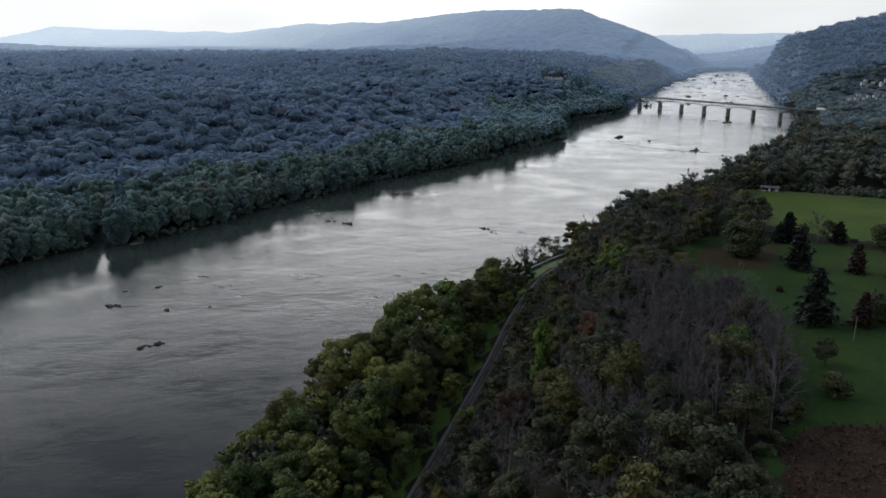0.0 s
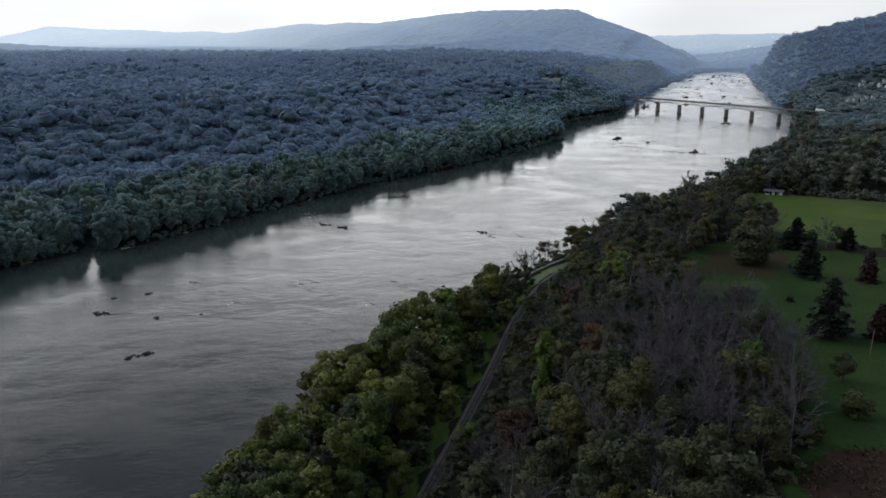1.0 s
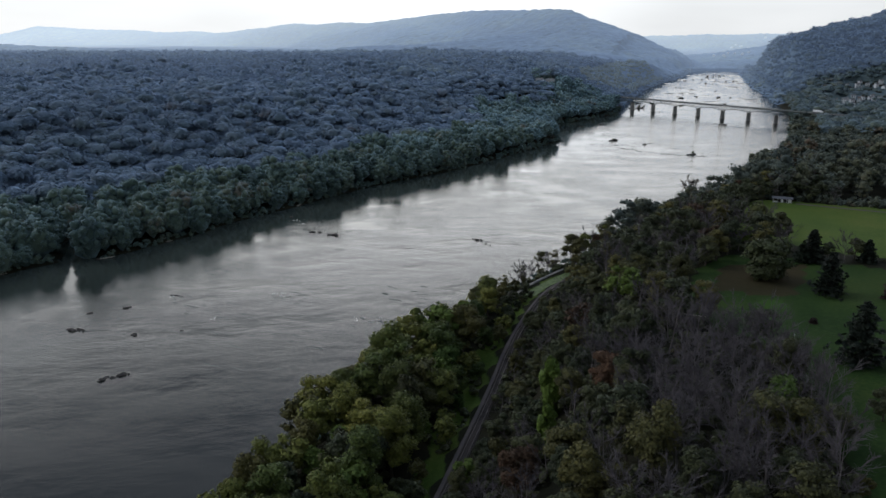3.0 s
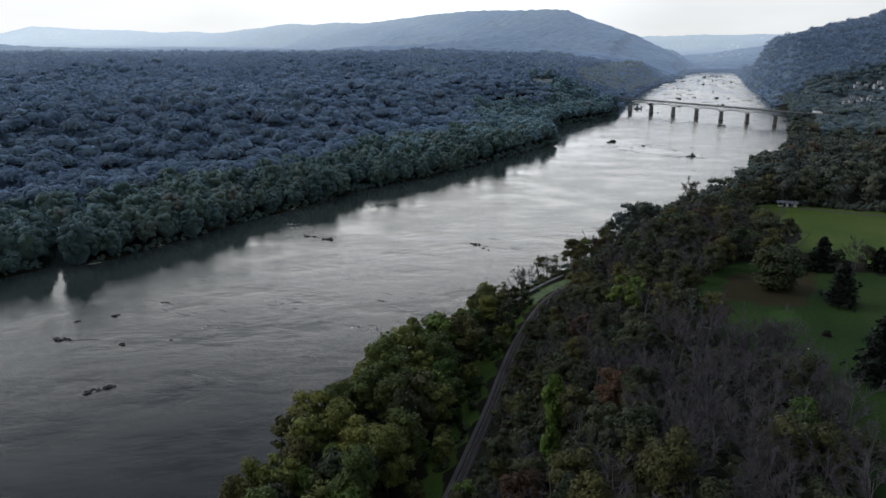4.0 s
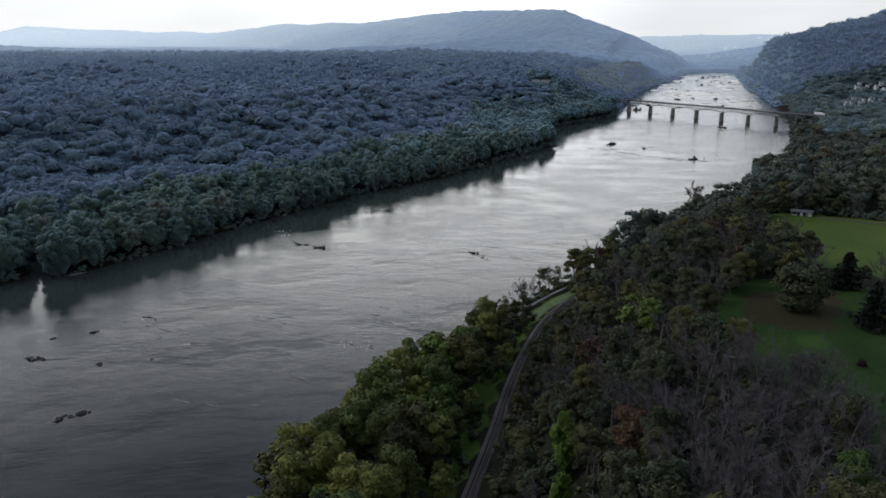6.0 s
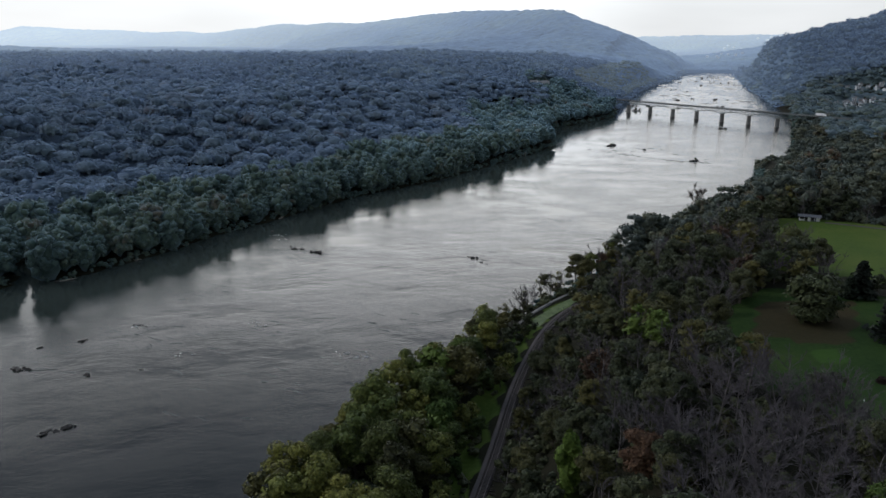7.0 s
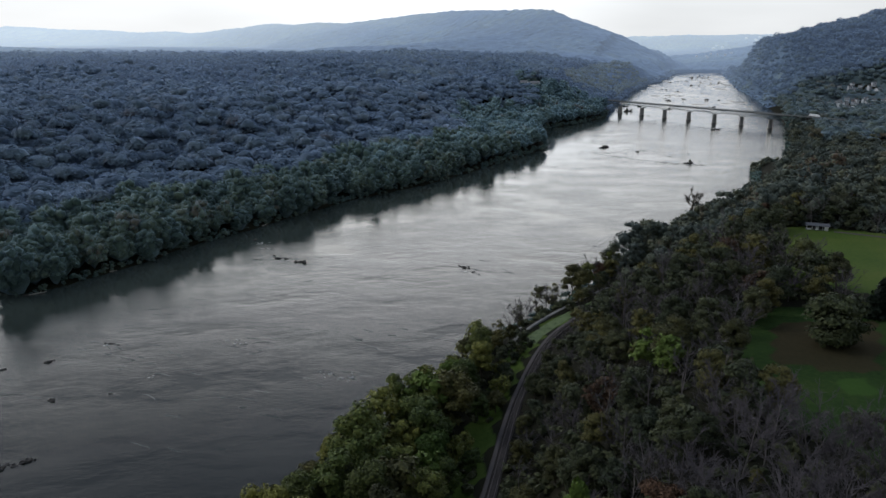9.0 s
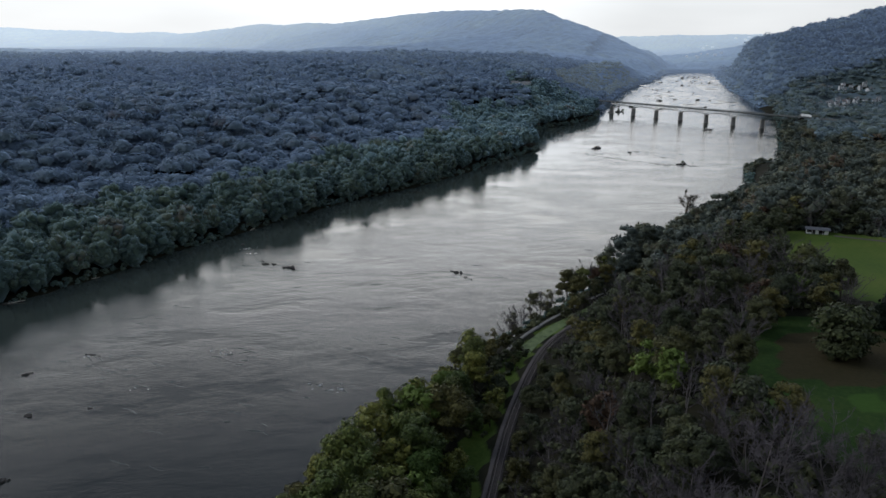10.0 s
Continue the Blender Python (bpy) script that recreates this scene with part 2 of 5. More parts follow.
RIGHT_CREST = [(1010, 2420, 10), (960, 2130, 85), (905, 1850, 112), (960, 1760, 142), (1150, 1620, 200), (1500, 1420, 250), (2200, 1000, 250)]
LOW_CREST = [(-2300, 2300, 112), (-1500, 2450, 92), (-1150, 2500, 72), (-700, 2450, 62), (-200, 2400, 58)]
GAP_CREST = [(1180, 3300, 40), (1400, 3150, 85), (1750, 3100, 125), (2300, 2900, 160)]
FAR_CREST = [(900, 4650, 98), (1250, 4560, 106), (1500, 4480, 112), (2000, 4300, 122)]
INLET = [(-196, 432), (-213, 462), (-214, 500), (-205, 520)]


def seg_dist(x, y, line):
    """Distance to a polyline, the height along it where it has one, and how far along it the nearest place is."""
    best, val, run = np.full(x.shape, 1e9), np.zeros(x.shape), 0.0
    along = np.zeros(x.shape)
    for a, b in zip(line, line[1:]):
        dx, dy = b[0] - a[0], b[1] - a[1]
        ll = math.hypot(dx, dy)
        k = np.clip(((x - a[0]) * dx + (y - a[1]) * dy) / (ll * ll), 0, 1)
        d = np.hypot(x - a[0] - k * dx, y - a[1] - k * dy)
        near = d < best
        best = np.where(near, d, best)
        if len(a) > 2:
            val = np.where(near, a[2] + k * (b[2] - a[2]), val)
        along = np.where(near, run + k * ll, along)
        run += ll
    return best, val, along


def side(x, y, line):
    """Signed distance: positive to the right of a line that runs away from the camera."""
    d = seg_dist(x, y, line)[0]
    lx = np.interp(y, [p[1] for p in line], [p[0] for p in line])
    return np.where(x > lx, d, -d)


def smooth(v, a, b):
    k = np.clip((v - a) / (b - a), 0, 1)
    return k * k * (3 - 2 * k)


def wobble(x, y, size, seed=0.0):
    """Smooth cheap value noise from a few sines, about -1 to 1."""
    u, v = x / size, y / size
    return (np.sin(u * 1.7 + v * 1.1 + seed) + np.sin(u * 0.6 - v * 1.9 + 1.7 * seed) + np.sin(-u * 2.3 + v * 0.7 + 2.9 * seed)) / 3


def ridge(x, y, crest, width, sharp=1.4):
    d, h, _ = seg_dist(x, y, crest)
    w = width * (1 + 0.22 * wobble(x, y, 170, 2.0))
    return h * np.exp(-(d / w) ** sharp)


def land(x, y):
    """Height of the ground."""
    x, y = np.asarray(x, float), np.asarray(y, float)
    dl, dr = -side(x, y, LEFT_BANK), side(x, y, RIGHT_BANK)      # inland distances
    s = side(x, y, RAIL)
    end = 4000.0
    # left shore: flood plain, then a low rise to the wooded table
    steep = smooth(y, 900, 1300)
    hl = np.where(dl < 0, np.maximum(-4, dl * 0.25), np.minimum(3.0, dl * 0.6)) + 33 * smooth(dl, 90 - 65 * steep, 300 - 190 * steep) * smooth(y, 250, 700)
    hl = hl + 24 * smooth(y, 1250, 1650) * smooth(dl, 60, 300) + (2.5 * wobble(x, y, 90) + 4 * wobble(x, y, 260, 1.0)) * smooth(dl, 60, 250)
    hl = hl + 12 * np.exp(-((x + 103) / 30) ** 2 - ((y - 1045) / 50) ** 2)
    hl = hl + 10 * np.exp(-((x - 20) / 70) ** 2 - ((y - 1850) / 80) ** 2)
    hl = hl + 9 * np.exp(-((x - 195) / 55) ** 2 - ((y - 1335) / 55) ** 2)
    inlet = seg_dist(x, y, INLET)[0]
    hl = hl - 5.0 * (1 - smooth(inlet, 5, 12)) * (dl > 0)
    # right shore: tow path, canal, railway shelf, wooded slope, fields
    shelf = np.where(dr < 0, np.maximum(-4, dr * 0.25), np.minimum(7.5, dr * 0.75))
    dip = smooth(s, -11.5, -9.6) * (1 - smooth(s, -5.0, -3.4)) * (y < 560)
    shelf = shelf - 1.6 * dip + 1.3 * smooth(s, -4.4, -2.8)
    top = 45 - 2.5 * smooth(y, 280, 370) - 30 * smooth(y, 470, 760) + 0.8 * wobble(x, y, 60, 3.0) * smooth(s, 50, 90)
    hr = np.where(s > 3.6, 8.8 + (top - 8.8) * smooth(s, 0.5, 56) ** 0.9, shelf)
    hr = np.where(s > 3.6, hr + 1.0 * wobble(x, y, 14, 5.0) * smooth(s, 4, 12) * (1 - smooth(s, 50, 62)), hr)
    # which shore
    h = np.where(dl > dr, hl, hr)
    h = np.where(y > 2690, np.where(dl > dr, hl, np.maximum(hr, -3)), h)
    far = smooth(y, 2640, 2780) * ((dl < 0) & (dr < 0))
    h = np.where(far > 0, h + far * 7, h)
    hills = np.maximum.reduce([ridge(x, y, HILL_CREST, 430), ridge(x, y, SPUR_CREST, 260), ridge(x, y, RIGHT_CREST, 380, 1.7),
                               ridge(x, y, LOW_CREST, 500), ridge(x, y, GAP_CREST, 330), ridge(x, y, FAR_CREST, 420)])
    dry = np.maximum(smooth(np.maximum(dl, dr), 2, 60), smooth(y, 2700, 2900))
    rough = 6 * dry * wobble(x, y, 110, 4.0) * smooth(hills, 10, 60)
    return np.maximum(h, hills * dry - 9 * (1 - dry) - 6 * (hills < 1) + rough)


def inside(x, y, poly):
    """Whether points lie inside a polygon."""
    hit = np.zeros(np.shape(x), bool)
    for (ax, ay), (bx, by) in zip(poly, poly[1:] + poly[:1]):
        if ay != by:
            hit ^= ((ay > y) != (by > y)) & (x < (bx - ax) * (y - ay) / (by - ay) + ax)
    return hit


LOWER_FIELD = [(66, 232), (86, 268), (104, 288), (128, 284), (165, 262), (300, 190), (240, 20), (60, 60), (50, 112), (70, 140), (82, 175), (84, 205)]
UPPER_FIELD = [(122, 318), (130, 345), (133, 368), (158, 394), (210, 372), (340, 320), (300, 220), (172, 268), (138, 298)]
HIGH_FIELD = [(284, 512), (290, 548), (330, 566), (400, 556), (410, 490), (330, 486)]
BARE_PATCH = [(84, 248), (94, 266), (100, 278), (127, 276), (108, 244)]
SCRUB = [(62, 128), (72, 137), (92, 138), (140, 118), (110, 50), (48, 70)]
GREEN = [(92, 239), (97, 242), (105, 240), (99, 231), (94, 232)]
FAR_MEADOW = [(-14, 1800), (30, 1795), (58, 1830), (52, 1890), (10, 1905), (-22, 1860)]
OLIVE_WOOD = [(300, 1500), (420, 1560), (560, 1900), (640, 2080), (480, 2080), (360, 1800), (270, 1600)]
CLEARING = [(-120, 1065), (-104, 1072), (-86, 1005), (-100, 992)]


def at(x, y):
    return float(land(np.array([x]), np.array([y]))[0])


# ---------------------------------------------------------------- mesh helpers


def mesh_from(name, verts, faces, material, smooth_shade=False):
    """One mesh from arrays of vertices and equal-sided faces."""
    me = bpy.data.meshes.new(name)
    verts, faces = np.asarray(verts, np.float32), np.asarray(faces, np.int32)
    n = faces.shape[1]
    me.vertices.add(len(verts))
    me.vertices.foreach_set("co", verts.ravel())
    me.loops.add(faces.size)
    me.loops.foreach_set("vertex_index", faces.ravel())
    me.polygons.add(len(faces))
    me.polygons.foreach_set("loop_start", np.arange(0, faces.size, n, dtype=np.int32))
    me.polygons.foreach_set("use_smooth", np.full(len(faces), smooth_shade))
    me.update(calc_edges=True)
    me.materials.append(material)
    return me


class Soup:
    """Collects triangles of many pieces."""

    def __init__(self):
        self.v, self.f, self.n = [], [], 0

    def add(self, v, f):
        self.v.append(np.asarray(v, float))
        self.f.append(np.asarray(f, int) + self.n)
        self.n += len(v)

    def mesh(self, name, material, smooth_shade=False):
        return mesh_from(name, np.concatenate(self.v), np.concatenate(self.f), material, smooth_shade)

    def arrays(self):
        return np.concatenate(self.v), np.concatenate(self.f)


def ico(level):
    bm = bmesh.new()
    bmesh.ops.create_icosphere(bm, subdivisions=level, radius=1.0)
    v = np.array([q.co for q in bm.verts])
    f = np.array([[q.index for q in p.verts] for p in bm.faces])
    bm.free()
    return v, f


ICO1, ICO2, ICO3, ICO4 = ico(1), ico(2), ico(3), ico(4)      # 20, 80, 320 and 1280 faces


def blob(base, rng, rough=0.25):
    """A lumpy ball."""
    v, f = base
    d = np.ones(len(v))
    for _ in range(5):
        k = rng.normal(size=3)
        d += rough * 0.5 * np.sin(v @ k * 2.2 + rng.uniform(0, 6))
    d += rng.normal(size=len(v)) * rough * 0.22
    return v * d[:, None], f


def turn_z(v, a):
    c, s = math.cos(a), math.sin(a)
    return np.stack([v[:, 0] * c - v[:, 1] * s, v[:, 0] * s + v[:, 1] * c, v[:, 2]], 1)


def cards(rng, centres, normals, size, slim=1.0, plain=False, ruffle=0.34):
    """Small bent leaf sprays: each a pair of triangles round a centre, facing roughly its normal."""
    n = len(centres)
    nn = normals + rng.normal(size=(n, 3)) * (ruffle if plain else 0.55)
    nn /= np.linalg.norm(nn, axis=1)[:, None]
    t = np.cross(nn, rng.normal(size=(n, 3)))
    t /= np.linalg.norm(t, axis=1)[:, None] + 1e-9
    b = np.cross(nn, t)
    s = size * rng.uniform(0.6, 1.4, n)[:, None]
    droop = nn * s * 0.25
    v = np.stack([centres - t * s, centres + b * s * 0.6 * slim - droop * 0.4, centres + t * s - droop, centres - b * s * 0.6 * slim], 1).reshape(-1, 3)
    if plain:      # far off one pointed spray does
        return np.stack([centres - t * s, centres + b * s * 1.1 - droop * 0.6, centres + t * s * 0.9], 1).reshape(-1, 3), np.arange(n * 3).reshape(-1, 3)
    i = np.arange(n)[:, None] * 4
    f = np.concatenate([i + [0, 3, 1], i + [1, 3, 2]], 1).reshape(-1, 3)
    return v, f


def tube(soup, pts, radii, sides=5):
    """A tapered round limb along points."""
    pts = [np.asarray(p, float) for p in pts]
    rings = []
    for i, p in enumerate(pts):
        d = pts[min(i + 1, len(pts) - 1)] - pts[max(i - 1, 0)]
        d = d / (np.linalg.norm(d) + 1e-9)
        a = np.cross(d, (0.3, 0.9, 0.2) if abs(d[2]) > 0.8 else (0, 0, 1))
        a /= np.linalg.norm(a) + 1e-9
        b = np.cross(d, a)
        rings.append([p + radii[i] * (a * math.cos(6.2832 * k / sides) + b * math.sin(6.2832 * k / sides)) for k in range(sides)])
    v = np.array(rings).reshape(-1, 3)
    f = []
    for i in range(len(pts) - 1):
        for k in range(sides):
            a, b = i * sides + k, i * sides + (k + 1) % sides
            f += [(a, b, b + sides), (a, b + sides, a + sides)]
    soup.add(v, f)


def part(name, me, parent, label=""):
    ob = new(name, me)
    ob.parent = parent
    return tagged(ob, label)


def boxes(soup, x0, x1, y0, y1, z0, z1):
    v = np.array([(x, y, z) for x in (x0, x1) for y in (y0, y1) for z in (z0, z1)], float)
    f = [(0, 1, 3), (0, 3, 2), (4, 6, 7), (4, 7, 5), (0, 4, 5), (0, 5, 1), (2, 3, 7), (2, 7, 6), (0, 2, 6), (0, 6, 4), (1, 5, 7), (1, 7, 3)]
    soup.add(v, f)


# ---------------------------------------------------------------- ground and water


def spaced(lo, hi, a, b, fine, grow):
    """Grid lines: fine between a and b, wider and wider outside."""
    mid = list(np.arange(a, b + fine / 2, fine))
    right, step, p = [], fine, mid[-1]
    while p < hi:
        step = min(step * grow, 45)
        p += step
        right.append(min(p, hi))
    left, step, p = [], fine, a
    while p > lo:
        step = min(step * grow, 45)
        p -= step
        left.append(max(p, lo))
    return np.array(left[::-1] + mid + right)


def ground_material():
    m = Mat("ground", 0.95, 0.1)
    soil = m.ramp(m.noise(0.08, 6.0), (0.3, (0.009, 0.010, 0.006)), (0.7, (0.020, 0.019, 0.011)))
    tuft = m.math("ADD", m.math("MULTIPLY", m.noise(0.035, 4.0), 0.6), m.math("MULTIPLY", m.noise(0.9, 4.0), 0.4))
    grass = m.ramp(tuft, (0.34, (0.014, 0.034, 0.008)), (0.5, (0.024, 0.050, 0.011)), (0.66, (0.042, 0.064, 0.015)))
    pasture = m.ramp(tuft, (0.32, (0.040, 0.076, 0.014)), (0.5, (0.066, 0.102, 0.019)), (0.68, (0.100, 0.118, 0.028)))
    hay = m.ramp(tuft, (0.32, (0.028, 0.026, 0.012)), (0.68, (0.052, 0.040, 0.020)))
    short = m.ramp(tuft, (0.3, (0.026, 0.062, 0.012)), (0.7, (0.042, 0.086, 0.016)))
    scrub = m.ramp(m.noise(0.5, 5.0), (0.3, (0.026, 0.017, 0.012)), (0.7, (0.050, 0.030, 0.020)))
    col = soil
    for name, what in (("meadow", grass), ("pasture", pasture), ("hay", hay), ("short", short), ("scrub", scrub)):
        at_node = m.N.new("ShaderNodeAttribute")
        at_node.attribute_name = name
        edge = m.math("ADD", at_node.outputs["Fac"], m.math("MULTIPLY", m.math("SUBTRACT", m.noise(0.22, 4.0), 0.5), 0.9))
        col = m.mix(m.ramp(edge, (0.38, (0, 0, 0)), (0.62, (1, 1, 1))), col, what)
    m.colour(col)
    m.bump(m.noise(1.3, 5.0), 0.6, 0.25)
    return m.m


GX, GY = spaced(-2600, 2600, -60, 260, 4, 1.06), spaced(-700, 4720, 90, 480, 4, 1.05)
gx, gy = np.meshgrid(GX, GY)
gz = land(gx, gy)
k = np.arange(len(GY) - 1)[:, None] * len(GX) + np.arange(len(GX) - 1)[None, :]
quads = np.stack([k, k + 1, k + 1 + len(GX), k + len(GX)], -1).reshape(-1, 4)
ground = new("ground", mesh_from("ground", np.stack([gx, gy, gz], -1).reshape(-1, 3), quads, ground_material(), True))
for name, polys in (("meadow", (LOWER_FIELD, UPPER_FIELD, HIGH_FIELD, CLEARING)), ("pasture", (UPPER_FIELD, HIGH_FIELD, CLEARING)), ("hay", (BARE_PATCH,)), ("short", (GREEN,)), ("scrub", (SCRUB,))):
    layer = ground.data.attributes.new(name, "FLOAT", "POINT")
    on = np.any([inside(gx, gy, p) for p in polys], axis=0)
    if name in ("meadow", "pasture"):
        on = on | ((side(gx, gy, RAIL) > -11) & (side(gx, gy, RAIL) < -3.5) & (gy > 150) & (gy < 560))
    layer.data.foreach_set("value", on.astype(np.float32).ravel())
# the country far off shares the ridges' forest material and its painted haze glow
ground.data.materials.append(HILL_HAZE)
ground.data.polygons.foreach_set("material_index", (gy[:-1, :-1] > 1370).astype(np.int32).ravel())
tagged(ground, "wooded hills, fields and river banks of dark soil and leaf litter", "ground", kind="structure")


def water_material():
    m = Mat("river_water", 0.07, 0.5)
    m.b.inputs["IOR"].default_value = 1.33
    wave = m.noise(0.95, 6.0, (1.0, 0.8, 1.0, radians(-30)), 0.72)
    swell = m.noise(0.07, 5.0, (1.0, 0.45, 1.0, radians(-35)), 0.62)
    # rough water lies in patches over the ledges of the river bed
    patch = m.ramp(m.noise(0.03, 5.0, (0.8, 1.2, 1.0, radians(-30)), 0.62), (0.38, (0.15, 0.15, 0.15)), (0.60, (1.35, 1.35, 1.35)))
    # long fine streaks where the current runs over the ledges
    streak = m.noise(0.42, 4.0, (1.0, 0.6, 1.0, radians(-40)), 0.65)
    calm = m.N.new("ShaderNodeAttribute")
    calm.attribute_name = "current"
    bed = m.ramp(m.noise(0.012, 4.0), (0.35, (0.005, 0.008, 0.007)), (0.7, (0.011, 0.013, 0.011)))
    # base colour raised towards the left bank to lighten the dark tree reflections
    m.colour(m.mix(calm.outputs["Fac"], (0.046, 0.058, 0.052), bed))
    run = m.math("MULTIPLY", patch, calm.outputs["Fac"])
    h = m.math("ADD", m.math("MULTIPLY", m.math("MULTIPLY", wave, run), 3.2), m.math("ADD", m.math("ADD", m.math("MULTIPLY", swell, 0.12), m.math("MULTIPLY", m.noise(0.13, 4.0, (0.35, 1.4, 1.0, radians(-25)), 0.65), m.math("MULTIPLY", calm.outputs["Fac"], 0.10))), m.math("MULTIPLY", m.math("MULTIPLY", streak, run), 1.2)))
    m.bump(h, 0.09, 1.0)
    return m.m


WATER = water_material()
WX, WY = spaced(-2600, 2600, -300, 420, 24, 1.2), spaced(-700, 4700, 60, 1340, 24, 1.2)
wx, wy = np.meshgrid(WX, WY)
k = np.arange(len(WY) - 1)[:, None] * len(WX) + np.arange(len(WX) - 1)[None, :]
quads = np.stack([k, k + 1, k + 1 + len(WX), k + len(WX)], -1).reshape(-1, 4)
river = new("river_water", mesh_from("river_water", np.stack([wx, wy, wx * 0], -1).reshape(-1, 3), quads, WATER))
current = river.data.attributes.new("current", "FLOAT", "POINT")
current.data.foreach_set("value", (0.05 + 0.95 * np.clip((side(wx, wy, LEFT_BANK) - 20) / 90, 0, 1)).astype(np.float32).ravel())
tagged(river, "wide shallow grey-green river with ripples and riffles", "river", kind="structure")

# ---------------------------------------------------------------- far woods


def crown(rng, radius, height, lobes, base, sprays, spray, squash=0.8, gap=0.36, core=0.84, skyward=0.0):
    """A leafy crown round (0, 0), from z 0 to height: lumps along hidden limbs and many leaf sprays."""
    soup = Soup()
    for i in range(lobes):
        up = rng.uniform(0.0, 1.0)
        reach = math.sqrt(max(0.04, 1 - ((up - 0.42) / 0.62) ** 2)) * math.sqrt(rng.uniform(0.1, 1.0))
        a = rng.uniform(0, 6.283)
        c = np.array((math.cos(a) * reach * radius * 0.75, math.sin(a) * reach * radius * 0.75, height * (0.1 + 0.80 * up)))
        v, f = blob(base, rng, 0.32)
        r = radius * gap * rng.uniform(0.7, 1.35)
        v = v * (r, r, r * squash) * core + c
        soup.add(v, f)
        n = max(1, sprays // lobes)
        d = rng.normal(size=(n, 3))
        d[:, 2] = np.abs(d[:, 2]) * 0.9 - 0.25
        d /= np.linalg.norm(d, axis=1)[:, None]
        soup.add(*cards(rng, c + d * (r, r, r * squash) * rng.uniform(0.75, 1.2, (n, 1)), d * (1 - skyward) + (0, 0, skyward), spray, 1.0, skyward > 0))
    return soup.arrays()


# settlements: middle, reach, how many houses, house width, share of white ones
SETTLEMENTS = [(186, 1316, 14, 3, 12, 1.0), (229, 1402, 2, 1, 19, 1.0), (70, 1300, 20, 4, 9, 0.8), (668, 1262, 26, 9, 6.0, 0.9), (658, 1190, 34, 13, 6.0, 0.9), (712, 1262, 30, 8, 6.0, 0.9), (735, 1345, 30, 7, 6.0, 0.9),
               (752, 1318, 6, 1, 10, 1.0), (1165, 3080, 80, 8, 7, 1.0), (1850, 4185, 110, 9, 11, 1.0), (1560, 4030, 60, 4, 10, 1.0)]
HOUSES = []
rng = np.random.default_rng(3)
for mx, my, reach, n, w, white in SETTLEMENTS:
    for i in range(n):
        a = 2.4 * i + 0.6
        d = reach * math.sqrt((i + 0.3) / n)
        HOUSES.append((mx + d * math.cos(a), my + d * math.sin(a), w * rng.uniform(0.8, 1.25), w * 0.7, (3.4, 5.8, 6.0)[i % 3] if my < 2000 else 13.0, rng.uniform(-40, 40), rng.uniform() < white))


SIGHT_SPOTS = [(mx, my, max(reach, 12)) for mx, my, reach, *_ in SETTLEMENTS if my < 2000] + [(515, 1065, 22), (548, 1020, 22), (345, 525, 45)]


def sightline_scale(x, y):
    """Lowers trees on the camera's sight lines to houses, bridge end and high field."""
    low = np.ones(np.shape(x))
    for mx, my, reach in SIGHT_SPOTS:
        d = math.hypot(mx, my)
        k, off = (x * mx + y * my) / d - d, np.abs(x * my - y * mx) / d
        low = np.where((off < reach + 6) & (k > -75) & (k < reach), np.minimum(low, 0.34 + 0.60 * np.clip((-k - 10) / 65, 0, 1)), low)
    return low


def clear_of(x, y, spots):
    """Keeps a yard open round the houses."""
    ok = np.ones(x.shape, bool)
    for h in spots:
        ok &= np.hypot(x - h[0], y - h[1]) > 9
    return ok


def woods(name, label, rng, xs, ys, shapes, scale, material, smooth_shade=True, lift=0.0):
    """Crowns that stand close together, joined: woods that nobody could count. Each tree keeps a tone of its own."""
    soup, tone = Soup(), []
    zs = land(xs, ys)
    for x, y, z, kept in zip(xs, ys, zs, sightline_scale(xs, ys)):
        v, f = shapes[rng.integers(len(shapes))]
        r = scale * rng.uniform(0.7, 1.3) * kept
        soup.add(turn_z(v, rng.uniform(0, 6.28)) * (r, r, r * rng.uniform(0.85, 1.2)) + (x, y, z + lift), f)
        tone.append(np.full(len(v), rng.uniform(), np.float32))
    me = soup.mesh(name, material, smooth_shade)
    me.attributes.new("tree", "FLOAT", "POINT").data.foreach_set("value", np.concatenate(tone))
    return tagged(new(name, me), label, "woods", kind="stuff")


def cluster(rng, lumps, base, radius, height, foot, size, sprays=0, spray=0.5):
    """A rounded crown: a dark core, boughs of leaves all over it and leaf sprays on the boughs."""
    soup = Soup()
    mid = np.array((0, 0, foot + height * 0.45))
    v, f = blob(ICO1, rng, 0.2)
    soup.add(v * (radius * 0.74, radius * 0.74, height * 0.40) + mid, f)
    lean = rng.normal(size=2) * 0.12
    each = sprays // lumps
    for i in range(lumps):
        up = 1 - 1.42 * (i + rng.uniform(0, 1)) / lumps
        flat = math.sqrt(max(0.0, 1 - up * up))
        a = i * 2.4 + rng.uniform(-0.5, 0.5)
        c = np.array((math.cos(a) * flat * radius, math.sin(a) * flat * radius, up * height * 0.5)) * rng.uniform(0.62, 0.92)
        c[:2] += lean * c[2]
        c = c + mid
        r = size * rng.uniform(0.65, 1.35)
        v, f = blob(base, rng, 0.34)
        soup.add(v * (r, r, r * 0.8) + c, f)
        if each:
            d = rng.normal(size=(each, 3)) + (c - mid) / np.linalg.norm(c - mid) * 0.8 + (0, 0, 0.4)
            d /= np.linalg.norm(d, axis=1)[:, None]
            soup.add(*cards(rng, c + d * (r, r, r * 0.8) * rng.uniform(0.9, 1.2, (each, 1)), d * 0.6 + (0, 0, 0.4), spray, 1.0, True))
    return soup.arrays()


